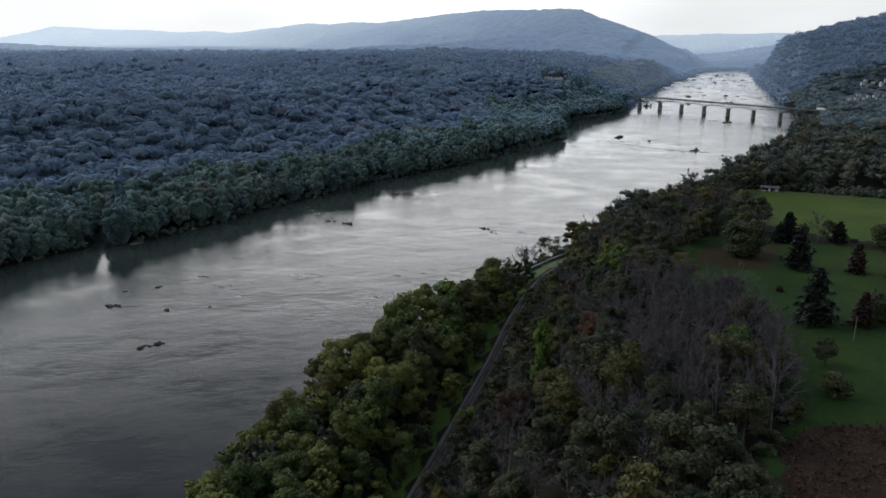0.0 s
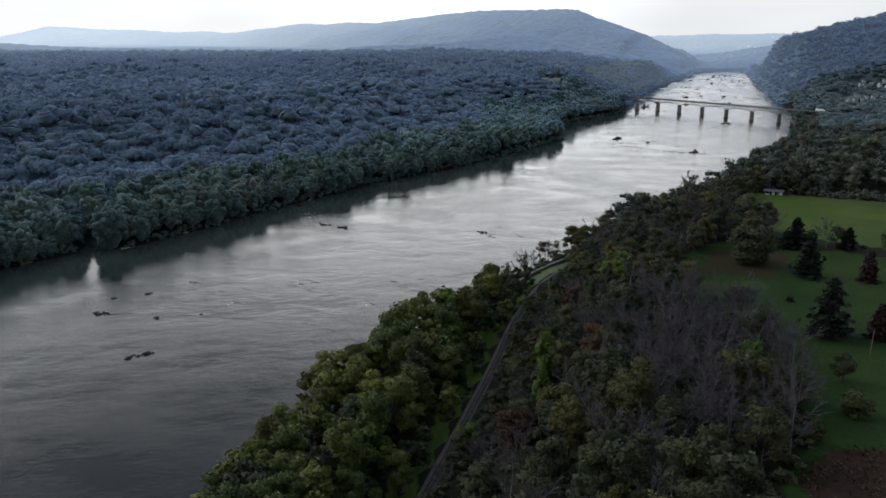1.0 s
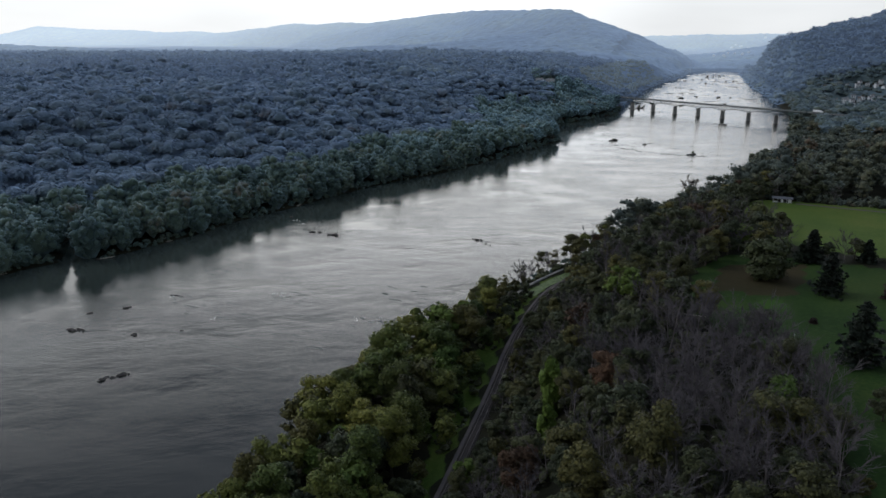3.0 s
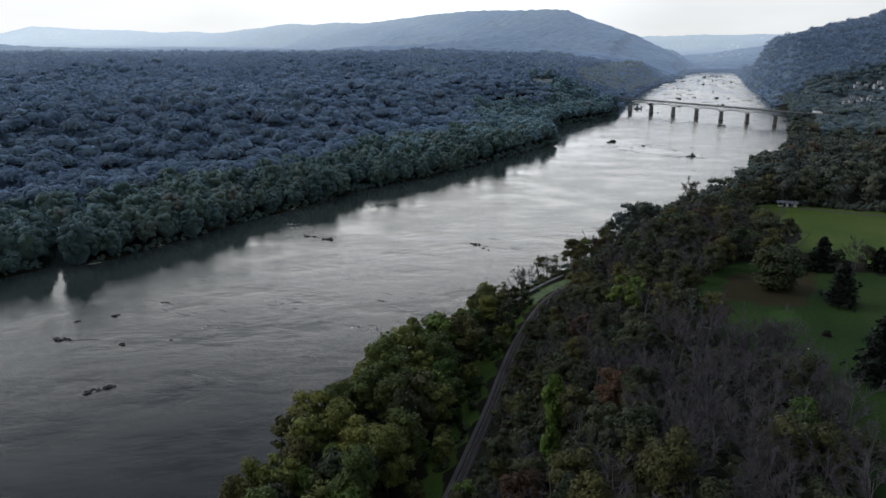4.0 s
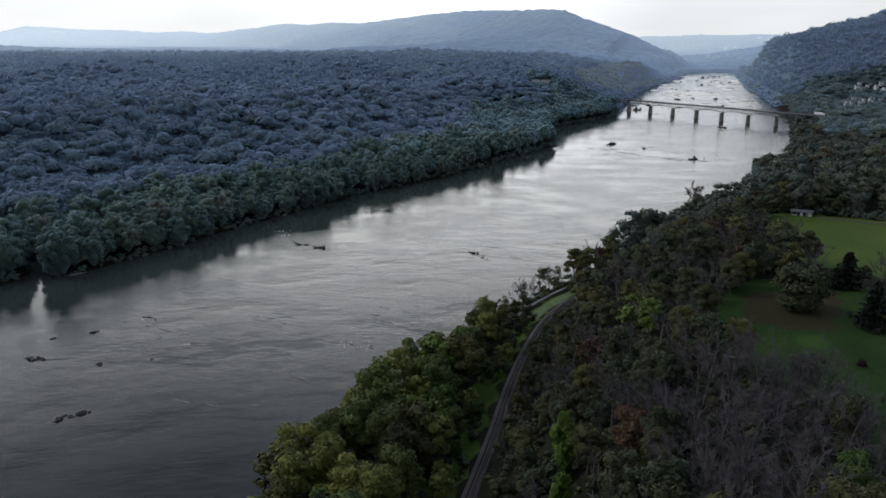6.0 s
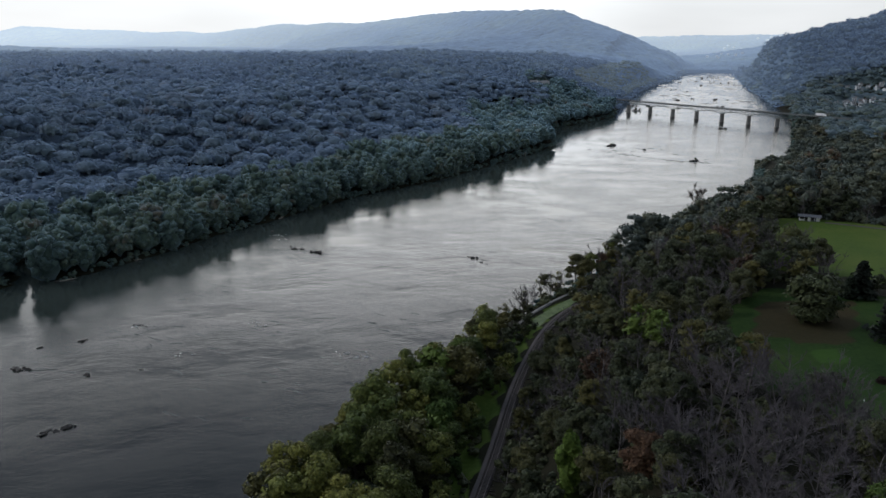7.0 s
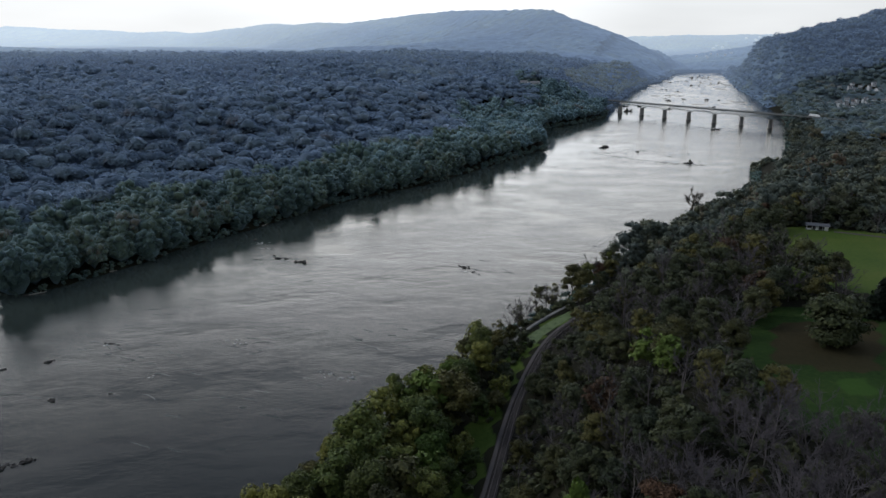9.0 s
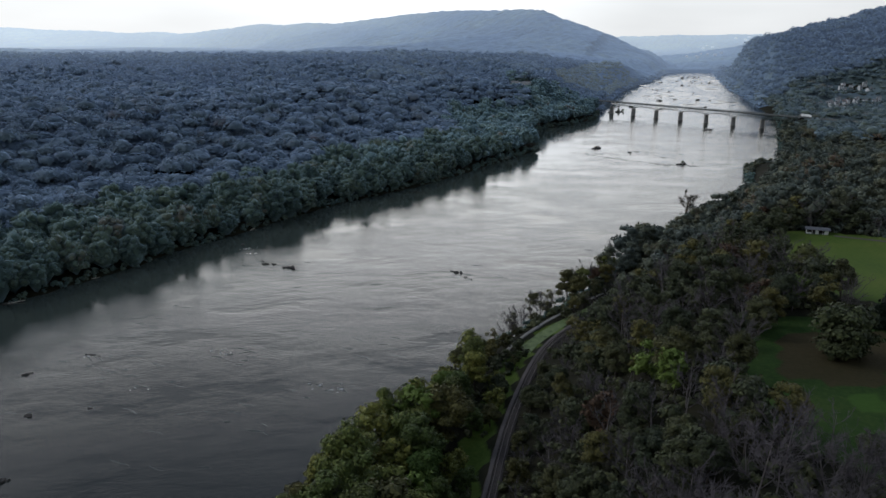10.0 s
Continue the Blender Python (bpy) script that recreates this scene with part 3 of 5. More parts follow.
def leafy_dome(rng, radius, height, foot, sprays, spray, base=ICO2):
    """A low rounded crown far off: a core under a coat of leaf sprays that face the sky."""
    soup = Soup()
    v, f = blob(base, rng, 0.3)
    keep = v[f].mean(1)[:, 2] > -0.2
    soup.add(v * (radius * 0.8, radius * 0.8, height * 0.72) + (0, 0, foot), f[keep])
    d = rng.normal(size=(sprays, 3))
    d[:, 2] = np.abs(d[:, 2])
    d /= np.linalg.norm(d, axis=1)[:, None]
    lump = 1 + 0.2 * np.sin(d[:, 0] * 6 + rng.uniform(0, 6)) * np.sin(d[:, 1] * 6 + rng.uniform(0, 6)) + rng.normal(size=sprays) * 0.05
    soup.add(*cards(rng, d * (radius, radius, height) * lump[:, None] + (0, 0, foot), d * 0.5 + (0, 0, 0.5), spray, 1.0, True, 0.14))
    return soup.arrays()


def scatter(rng, n, x0, x1, y0, y1):
    return rng.uniform(x0, x1, n), rng.uniform(y0, y1, n)


def spread(x, y, gap, limit):
    """Thins points so that no two stand closer than gap."""
    taken, out = {}, []
    for i, (a, b) in enumerate(zip(x, y)):
        cx, cy = int(a // gap), int(b // gap)
        if all((a - p) ** 2 + (b - q) ** 2 > gap * gap for ix in (cx - 1, cx, cx + 1) for iy in (cy - 1, cy, cy + 1) for p, q in taken.get((ix, iy), ())):
            taken.setdefault((cx, cy), []).append((a, b))
            out.append(i)
            if len(out) == limit:
                break
    return x[out], y[out]


def in_view(x, y):
    """Keeps to the stretch of country that lies ahead of the flight."""
    a = np.degrees(np.arctan2(x, y + 10))
    return (a > -34.5) & (a < 32)


rng = np.random.default_rng(5)
tall = [cluster(rng, 28, ICO1, 5.8, 15.5, -1.0, 1.6, 1100, 0.48) for _ in range(12)]
edge_tall = [cluster(rng, 17, ICO1, 6.4, 13.0, 1.0, 2.0, 260, 0.75) for _ in range(14)]
broad = [leafy_dome(rng, 5.6, 4.2, 9.0, 210, 0.8) for _ in range(16)]
rough = [crown(rng, 6.0, 14.5, 14, ICO1, 520, 0.6, 0.85, 0.34, 0.7, 0.3) for _ in range(8)]
domes = [leafy_dome(rng, 5.8, 3.8, 9.0, 110, 1.1) for _ in range(20)]
low_domes = [leafy_dome(rng, 5.8, 3.8, 9.0, 44, 1.7, ICO1) for _ in range(20)]


def canopy(name, label, rng, x0, x1, y0, y1, step, keep, lift, material):
    """The closed roof of a wood, out of which single crowns rise."""
    cx, cy = np.meshgrid(np.arange(x0, x1, step), np.arange(y0, y1, step))
    cx, cy = cx + rng.uniform(-0.35, 0.35, cx.shape) * step, cy + rng.uniform(-0.35, 0.35, cy.shape) * step
    ok = keep(cx, cy)
    sight_scale = sightline_scale(cx, cy)
    cz = land(cx, cy) + lift * sight_scale - 3 * (sight_scale < 0.95) + rng.uniform(-1.6, 1.6, cx.shape)
    k = np.arange(cx.shape[0] - 1)[:, None] * cx.shape[1] + np.arange(cx.shape[1] - 1)[None, :]
    q = np.stack([k, k + 1, k + 1 + cx.shape[1], k + cx.shape[1]], -1)
    ok = ok[:-1, :-1] & ok[1:, :-1] & ok[:-1, 1:] & ok[1:, 1:]
    me = mesh_from(name, np.stack([cx, cy, cz], -1).reshape(-1, 3), q[ok].reshape(-1, 4), material, True)
    return tagged(new(name, me), label, "woods", kind="stuff")


caps = []
for _ in range(16):
    v, f = blob(ICO1, rng, 0.4)
    caps.append((v * (6.6, 6.6, 4.2) + (0, 0, 8.0), f[v[f].mean(1)[:, 2] > -0.1]))

x, y = scatter(rng, 60000, -460, 310, 380, 1420)
dl = -side(x, y, LEFT_BANK)
keep = (dl > 0.3 + 7 * smooth(y, 650, 850)) & (dl < 96 + 48 * wobble(x, y, 75, 9.0)) & in_view(x, y) & (seg_dist(x, y, INLET)[0] > 9)
x, y = spread(x[keep], y[keep], 8.2, 1400)
close = (y < 800) & (-side(x, y, LEFT_BANK) < 45)
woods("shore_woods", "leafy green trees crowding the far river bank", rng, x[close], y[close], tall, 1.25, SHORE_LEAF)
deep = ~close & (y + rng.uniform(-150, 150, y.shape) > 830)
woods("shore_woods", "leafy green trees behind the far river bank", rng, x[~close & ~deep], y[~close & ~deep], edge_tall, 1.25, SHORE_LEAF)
woods("shore_woods", "green trees along the far bank near the bridge, paled by painted haze", rng, x[deep], y[deep], edge_tall, 1.25, SHORE_HAZE_LEAF)


def on_table(a, b, edge):
    """The forest behind the shore trees; beyond the bridge it comes down to the water."""
    d = -side(a, b, LEFT_BANK)
    return (d > np.where(b < 1330, 88 + 48 * wobble(a, b, 75, 9.0), 5) + edge) & in_view(a, b) & ~inside(a, b, CLEARING) & ~inside(a, b, FAR_MEADOW)


canopy("table_canopy", "closed roof of the forest on the low table", rng, -1300, 760, 420, 1560, 10, lambda a, b: on_table(a, b, 22) & (b + 130 * wobble(a, b, 120, 6.0) < 1410), 8.9, FAR_HAZE_LEAF)
canopy("back_canopy", "closed roof of the forest below the hills with painted haze glow", rng, -1300, 760, 1240, 2080, 10, lambda a, b: on_table(a, b, 8) & (b + 130 * wobble(a, b, 120, 6.0) > 1380), 8.0, HILL_HAZE)
x, y = scatter(rng, 160000, -1300, 760, 420, 2080)
keep = on_table(x, y, 0) & clear_of(x, y, HOUSES)
x, y = spread(x[keep], y[keep], 8.8, 99999)
blur = rng.uniform(-170, 170, x.shape)
near, far = y + blur + 0.5 * np.maximum(0, x + 350) < 960, y + blur + 130 * wobble(x, y, 120, 6.0) > 1400
woods("table_woods", "dark forest on the low table beyond the river, blued by painted haze", rng, x[near], y[near], broad, 1.34, FAR_HAZE_LEAF)
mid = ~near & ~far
woods("inner_woods", "forest farther back on the table with haze painted into its colour", rng, x[mid], y[mid], domes, 1.34, INNER_HAZE_LEAF)
olive = far & inside(x, y, OLIVE_WOOD)
far = far & ~inside(x, y, OLIVE_WOOD)
woods("back_woods", "dark forest towards the foot of the hills with painted haze glow", rng, x[far], y[far], low_domes, 1.34, HILL_HAZE, True, 0.5)
woods("olive_woods", "yellow-green trees on the flat beyond the bridge", rng, x[olive], y[olive], low_domes, 1.1, OLIVE_HILL, True, -2.0)


# the far meadow
mx, my = np.meshgrid(np.arange(-40, 80, 6.0), np.arange(1780, 1930, 6.0))
k = np.arange(mx.shape[0] - 1)[:, None] * mx.shape[1] + np.arange(mx.shape[1] - 1)[None, :]
q = np.stack([k, k + 1, k + 1 + mx.shape[1], k + mx.shape[1]], -1)[inside(mx, my, FAR_MEADOW)[:-1, :-1]]
meadow = mesh_from("far_meadow", np.stack([mx, my, land(mx, my) + 0.6], -1).reshape(-1, 3), q.reshape(-1, 4), HAZE_GLOW_GRASS, True)
tagged(new("far_meadow", meadow), "meadow in the forest below the hills, paled by painted haze", "meadow", kind="structure")

# trees round the clearing
ring = [(a[0] + (b[0] - a[0]) * k / 5, a[1] + (b[1] - a[1]) * k / 5) for a, b in zip(CLEARING, CLEARING[1:] + CLEARING[:1]) for k in range(5)]
ring = np.array([(-103 + (px + 103) * 1.15, 1032 + (py - 1032) * 1.08) for px, py in ring if py > 1030])
woods("clearing_edge", "trees round a small clearing in the forest", rng, ring[:, 0], ring[:, 1], broad, 0.9, FAR_HAZE_LEAF, True, -3.0)


def in_valley(a, b, edge):
    d, s = side(a, b, RIGHT_BANK), side(a, b, RAIL)
    return (d > 3 + edge + 24 * smooth(b, 440, 560) * (1 - smooth(b, 740, 860))) & in_view(a, b) & ~inside(a, b, UPPER_FIELD) & ~inside(a, b, HIGH_FIELD) & ((s > 6) | (b > 440))


x, y = scatter(rng, 60000, 60, 1250, 392, 1420)
keep = in_valley(x, y, 0) & clear_of(x, y, HOUSES)
x, y = spread(x[keep], y[keep], 7.8, 99999)
edge = side(x, y, RIGHT_BANK)
near = (y < 840) | ((edge < 30) & (y < 1020))
big = near & ((y < 560) | (edge < 25))
woods("upstream_woods", "dark autumn trees along the near river bank upstream", rng, x[big], y[big], rough, 1.05, AUTUMN_LEAF)
woods("upstream_thicket", "dark autumn woods behind the near bank upstream", rng, x[near & ~big], y[near & ~big], rough, 1.0, AUTUMN_LEAF, True, -2.0)
woods("valley_woods", "dark trees round the bridge end and the town with painted haze", rng, x[~near], y[~near], domes, 1.1, VALLEY_LEAF)
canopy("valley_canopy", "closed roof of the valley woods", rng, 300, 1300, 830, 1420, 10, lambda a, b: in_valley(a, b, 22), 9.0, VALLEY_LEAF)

# trees right at the water farther upstream
for line, sgn, y0 in ((LEFT_BANK, -1, 1340), (RIGHT_BANK, 1, 1400)):
    x, y = scatter(rng, 30000, 300, 1150, y0, 2640)
    d = sgn * side(x, y, line)
    keep = (d > -2) & (d < 24)
    x, y = spread(x[keep], y[keep], 9.0, 900)
    woods("waterside_woods", "trees at the water's edge far upstream with painted haze glow", rng, x, y, caps, 0.9, HILL_HAZE, True, -4.5)

# shrubs that hang over the water
for line, sgn, x0, x1, y0, y1 in ((LEFT_BANK, -1, -270, 320, 380, 1330), (RIGHT_BANK, 1, -70, 580, 130, 1280)):
    x, y = scatter(rng, 60000, x0, x1, y0, y1)
    d = sgn * side(x, y, line)
    keep = (d > -0.8) & (d < 3.5)
    x, y = spread(x[keep], y[keep], 3.4, 520)
    low = [crown(np.random.default_rng(420 + i), 3.2, 4.4, 6, ICO1, 70, 0.6, 0.9, 0.4, 0.7, 0.3) for i in range(6)]
    woods("bank_shrubs", "dark shrubs hanging over the river bank", rng, x, y, low, 1.0, SHORE_LEAF, True, -0.8)

# low thicket on the near bank upstream
x, y = scatter(rng, 20000, 80, 420, 450, 860)
d = side(x, y, RIGHT_BANK)
keep = (d > 1.5) & (d < 27) & (side(x, y, RAIL) < -12)
x, y = spread(x[keep], y[keep], 4.4, 420)
woods("bank_thicket", "low dark thicket along the near river bank upstream", rng, x, y, low, 1.35, AUTUMN_LEAF, True, -0.6)

# brush along the edge of the upper field
edge_line = [(122, 320), (134, 372), (158, 398), (212, 376), (345, 324)]
x, y = scatter(rng, 20000, 110, 350, 310, 410)
d = seg_dist(x, y, edge_line)[0]
keep = (d < 7) & ~inside(x, y, UPPER_FIELD) & (np.hypot(x - 167.5, y - 387) > 8)
x, y = spread(x[keep], y[keep], 3.6, 260)
woods("field_brush", "low olive brush along the edge of the field", rng, x, y, low, 0.8, AUTUMN_LEAF, True, -0.5)

# the distant ridges: a closed canopy, rough with crowns
HX, HY = np.arange(-2500, 2500, 15.0), np.concatenate([np.arange(1350, 3000, 14.0), np.arange(3000, 4690, 24.0)])
hx, hy = np.meshgrid(HX, HY)
hx, hy = hx + rng.uniform(-5, 5, hx.shape), hy + rng.uniform(-4, 4, hy.shape)
hz = land(hx, hy)
low = (hz < 0.3) | ((hy < 2060) & (side(hx, hy, LEFT_BANK) < 0) & (hx > -1280)) | ((hx > 300) & (hx < 1290) & (hy < 1405))
hz = hz + 9 + rng.uniform(-2.6, 2.6, hz.shape)
k = np.arange(len(HY) - 1)[:, None] * len(HX) + np.arange(len(HX) - 1)[None, :]
cell = np.stack([k, k + 1, k + 1 + len(HX), k + len(HX)], -1)
wet = low[:-1, :-1] | low[1:, :-1] | low[:-1, 1:] | low[1:, 1:]
seen = in_view(hx, hy)[:-1, :-1]
ridge_mesh = mesh_from("backdrop", np.stack([hx, hy, hz], -1).reshape(-1, 3), cell[~wet & seen].reshape(-1, 4), HILL_HAZE, False)
tagged(new("backdrop", ridge_mesh), "forested ridges with bright haze painted on as glow", "hills", kind="structure")
x, y = scatter(rng, 60000, 640, 1500, 1400, 2500)
keep = (side(x, y, RIGHT_BANK) > 12) & in_view(x, y)
x, y = spread(x[keep], y[keep], 8.5, 9000)
woods("right_hill_woods", "dark forest on the steep hill above the town", rng, x, y, low_domes, 1.3, HILL_HAZE, True, 1.5)
# ---------------------------------------------------------------- near trees, each a thing of its own


def limbs(rng, height, spread_r, trunk_r, first=0.35, n=6, twigs=0, lean=0.1):
    """A tapered trunk and its limbs; with twigs each limb also bears finer and finer bare branches. Gives the trunk and a list of limbs."""
    wood, out = Soup(), []
    top = np.array((rng.normal() * lean * height, rng.normal() * lean * height, height * 0.9))
    spine = [np.zeros(3) - (0, 0, 0.6), top * 0.35 + rng.normal(size=3) * 0.15, top * 0.7 + rng.normal(size=3) * 0.25, top]
    tube(wood, spine, [trunk_r * 1.25, trunk_r * 0.8, trunk_r * 0.45, trunk_r * 0.12], 6)
    for i in range(n):
        fine = Soup()
        k = first + (0.9 - first) * (i + rng.uniform(0, 0.8)) / n
        p = top * k
        a = i * 2.4 + rng.uniform(-0.5, 0.5)
        reach = spread_r * (1.15 - 0.75 * k) * rng.uniform(0.8, 1.2)
        d = np.array((math.cos(a), math.sin(a), rng.uniform(0.7, 1.2)))
        q = p + d * (reach * 0.5, reach * 0.5, reach * 0.45)
        e = q + d * (reach * 0.5, reach * 0.5, reach * 0.75) + rng.normal(size=3) * 0.3
        r = trunk_r * (0.55 - 0.35 * k)
        tube(fine if twigs else wood, [p, q, e], [r, r * 0.6, r * 0.2], 4)
        for j in range(twigs):
            f = rng.uniform(0.25, 1.0)
            b = p + (q - p) * f * 2 if f < 0.5 else q + (e - q) * (f * 2 - 1)
            dd = d + rng.normal(size=3) * 0.75
            dd[2] = abs(dd[2]) + 0.25
            dd /= np.linalg.norm(dd)
            ln = reach * rng.uniform(0.3, 0.6)
            c = b + dd * ln
            tube(fine, [b, b + dd * ln * 0.55 + rng.normal(size=3) * 0.12, c], [0.075, 0.055, 0.03], 3)
            m = 7
            st = b + (c - b) * rng.uniform(0.25, 1, (m, 1))
            td = dd + rng.normal(size=(m, 3)) * 0.6
            td[:, 2] = np.abs(td[:, 2]) + 0.1
            td /= np.linalg.norm(td, axis=1)[:, None]
            en = st + td * ln * rng.uniform(0.35, 0.75, (m, 1))
            sd = np.cross(td, rng.normal(size=(m, 3)))
            sd *= 0.035 / (np.linalg.norm(sd, axis=1)[:, None] + 1e-9)
            v = np.stack([st - sd, st + sd, en], 1).reshape(-1, 3)
            fine.add(v, np.arange(m * 3).reshape(-1, 3))
        if twigs:
            out.append(fine)
    return wood, out


def leafy_tree(name, seed, height, radius, leaf, label, lobes=26, sprays=5200, spray=0.36, first=0.22, squash=0.8, gap=0.29, core=0.64):
    rng = np.random.default_rng(seed)
    tree = tagged(new(name), label, "tree")
    wood, _ = limbs(rng, height * 0.85, radius * 0.8, 0.22 + height * 0.008, 0.3, 5)
    part("trunk", wood.mesh("trunk", BARK), tree)
    v, f = crown(rng, radius, height * (1 - first), lobes, ICO1, sprays, spray, squash, gap, core, 0.2)
    part("crown", mesh_from("crown", v + (0, 0, height * first), f, leaf, True), tree)
    return tree


def bare_tree(name, seed, height, radius, label, n=10, twigs=15):
    rng = np.random.default_rng(seed)
    tree = tagged(new(name), label, "tree")
    wood, fine = limbs(rng, height, radius, 0.2, 0.2, n, twigs)
    part("trunk", wood.mesh("trunk", GREY_BARK), tree)
    for limb in fine:
        part("branch", limb.mesh("branch", TWIG), tree)
    return tree


def conifer(name, seed, height, radius, leaf, label, whorls=16, start=0.06, loose=0.25):
    """A pointed evergreen: whorls of drooping boughs, each a fan of needle sprays."""
    rng = np.random.default_rng(seed)
    tree = tagged(new(name), label, "tree")
    wood, green = Soup(), Soup()
    tube(wood, [(0, 0, -0.5), (0.05, 0, height * 0.5), (0, 0, height * 0.98)], [0.28, 0.16, 0.03], 6)
    for w in range(whorls):
        k = start + (1 - start) * w / whorls
        reach = radius * (1 - k) ** 0.75 * rng.uniform(0.85, 1.15) + 0.25
        for b in range(6):
            a = b * 1.047 + w * 0.6 + rng.uniform(-0.25, 0.25)
            r = reach * rng.uniform(1 - loose, 1 + loose * 0.5)
            d = np.array((math.cos(a), math.sin(a), 0.0))
            root = np.array((0, 0, height * k))
            tip = root + d * r + (0, 0, -0.08 * r + rng.uniform(-0.1, 0.35))
            tube(wood, [root, tip], [0.05, 0.015], 3)
            n = 12
            s = root + (tip - root) * rng.uniform(0.2, 1.05, (n, 1)) + rng.normal(size=(n, 3)) * (0.16 * r, 0.16 * r, 0.1)
            green.add(*cards(rng, s, np.tile((0, 0, 1.0), (n, 1)), 0.30 * r ** 0.5 + 0.16, 1.2))
    part("trunk", wood.mesh("trunk", BARK), tree)
    part("crown", green.mesh("crown", leaf), tree)
    return tree


def vine_tower(name, seed, height, radius, label):
    """A dead trunk wrapped from foot to top in a bright climbing vine."""
    rng = np.random.default_rng(seed)
    tree = tagged(new(name), label, "tree")
    wood, green = Soup(), Soup()
    tube(wood, [(0, 0, -0.5), (0.2, 0.1, height * 0.6), (0.1, 0, height)], [0.3, 0.2, 0.08], 6)
    for i in range(12):
        k = (i + 0.5) / 12
        c = np.array((rng.normal() * 0.5, rng.normal() * 0.5, height * k))
        r = radius * rng.uniform(0.55, 1.1) * (1.1 - 0.5 * k)
        v, f = blob(ICO2, rng, 0.4)
        green.add(v * r * (0.8, 0.8, 0.9) + c, f)
        d = rng.normal(size=(50, 3))
        d /= np.linalg.norm(d, axis=1)[:, None]
        green.add(*cards(rng, c + d * r * rng.uniform(0.8, 1.25, (50, 1)), d, 0.36))
    part("trunk", wood.mesh("trunk", BARK), tree)
    part("vine", green.mesh("vine", LEAF["bright"]), tree)
    return tree


def bush(name, seed, radius, leaf, label, height=None):
    rng = np.random.default_rng(seed)
    v, f = crown(rng, radius, height or radius * 1.2, 7, ICO2, 260, 0.32, 0.8, 0.42)
    top = new(name)
    part("leaves", mesh_from("leaves", v - (0, 0, 0.35), f, leaf), top)
    wood, _ = limbs(rng, radius * 0.9, radius * 0.6, 0.08, 0.2, 4)
    part("stems", wood.mesh("stems", BARK), top)
    return tagged(top, label, "bush")


class Kind:
    """A few masters of one sort of tree, copied in turn; the first place takes the master itself."""

    def __init__(self, masters):
        self.masters, self.used, self.i = masters, set(), 0

    def put(self, x, y, turn, size, tall=1.0, z=None):
        ob = self.masters[self.i % len(self.masters)]
        self.i += 1
        m = pose(x, y, at(x, y) - 0.1 if z is None else z, 0, 0, turn) @ Matrix.Diagonal((size, size, size * tall, 1))
        if ob.name in self.used:
            new_ob = copy_thing(ob, Matrix.Identity(4))
            new_ob.matrix_basis = m
            return new_ob
        self.used.add(ob.name)
        ob.matrix_basis = m
        return ob


KINDS = {
    "bank": Kind([leafy_tree("bank_tree", 11 + i, 17, 6.0, LEAF["bank"], "full leafy green riverside tree with a rounded crown") for i in range(4)]),
    "olive": Kind([leafy_tree("olive_tree", 31 + i, 16, 5.8, LEAF["olive"], "olive and brown tinted broadleaf tree in early autumn") for i in range(4)]),
    "gold": Kind([leafy_tree("gold_tree", 41 + i, 17, 6.2, LEAF["gold"], "broad riverside tree with gold-green autumn leaves") for i in range(3)]),
    "dark": Kind([leafy_tree("dark_tree", 51 + i, 14, 5.6, LEAF["dark"], "dark green broadleaf tree with a dense crown") for i in range(4)]),
    "green": Kind([leafy_tree("bright_tree", 71 + i, 12, 4.4, LEAF["fresh"], "fresh green broadleaf tree among darker woods") for i in range(2)]),
    "red": Kind([leafy_tree("rust_tree", 81, 14, 6.0, LEAF["red"], "broadleaf tree turned rust brown")]),
    "yellow": Kind([leafy_tree("yellow_tree", 85 + i, 9, 3.0, LEAF["yellow"], "small broadleaf tree turning yellow", 12, 1300, 0.4) for i in range(2)]),
    "bare": Kind([bare_tree("bare_tree", 91 + i, 14, 6.2, "leafless grey tree with fine twiggy branches") for i in range(5)]),
    "thin": Kind([leafy_tree("sparse_tree", 101 + i, 13, 3.4, LEAF["olive"], "thin half-bare tree with sparse leaves", 16, 1500, 0.30, 0.12, 0.9, 0.34, 0.12) for i in range(3)]),
    "pine": Kind([conifer("pine", 111 + i, 16, 6.2, LEAF["pine"], "tall dark pine with tiered boughs on the grass") for i in range(2)]),
    "cedar": Kind([conifer("cedar", 121 + i, 11, 4.2, LEAF["pine"], "dense dark conical cedar beside the hedge row", 18, 0.03, 0.1) for i in range(2)]),
    "maroon": Kind([conifer("maroon_tree", 131 + i, 12, 3.6, LEAF["maroon"], "conical tree with dull maroon foliage on the grass", 20, 0.03, 0.18) for i in range(2)]),
    "round": Kind([leafy_tree("field_tree", 141 + i, 11, 6.2, LEAF["oak"], "broad rounded olive green tree standing in the grass", 34, 3000, 0.5, -0.03) for i in range(2)]),
    "vine": Kind([vine_tower("vine_tower", 151, 12, 2.0, "dead trunk wrapped in bright green climbing vine")]),
}

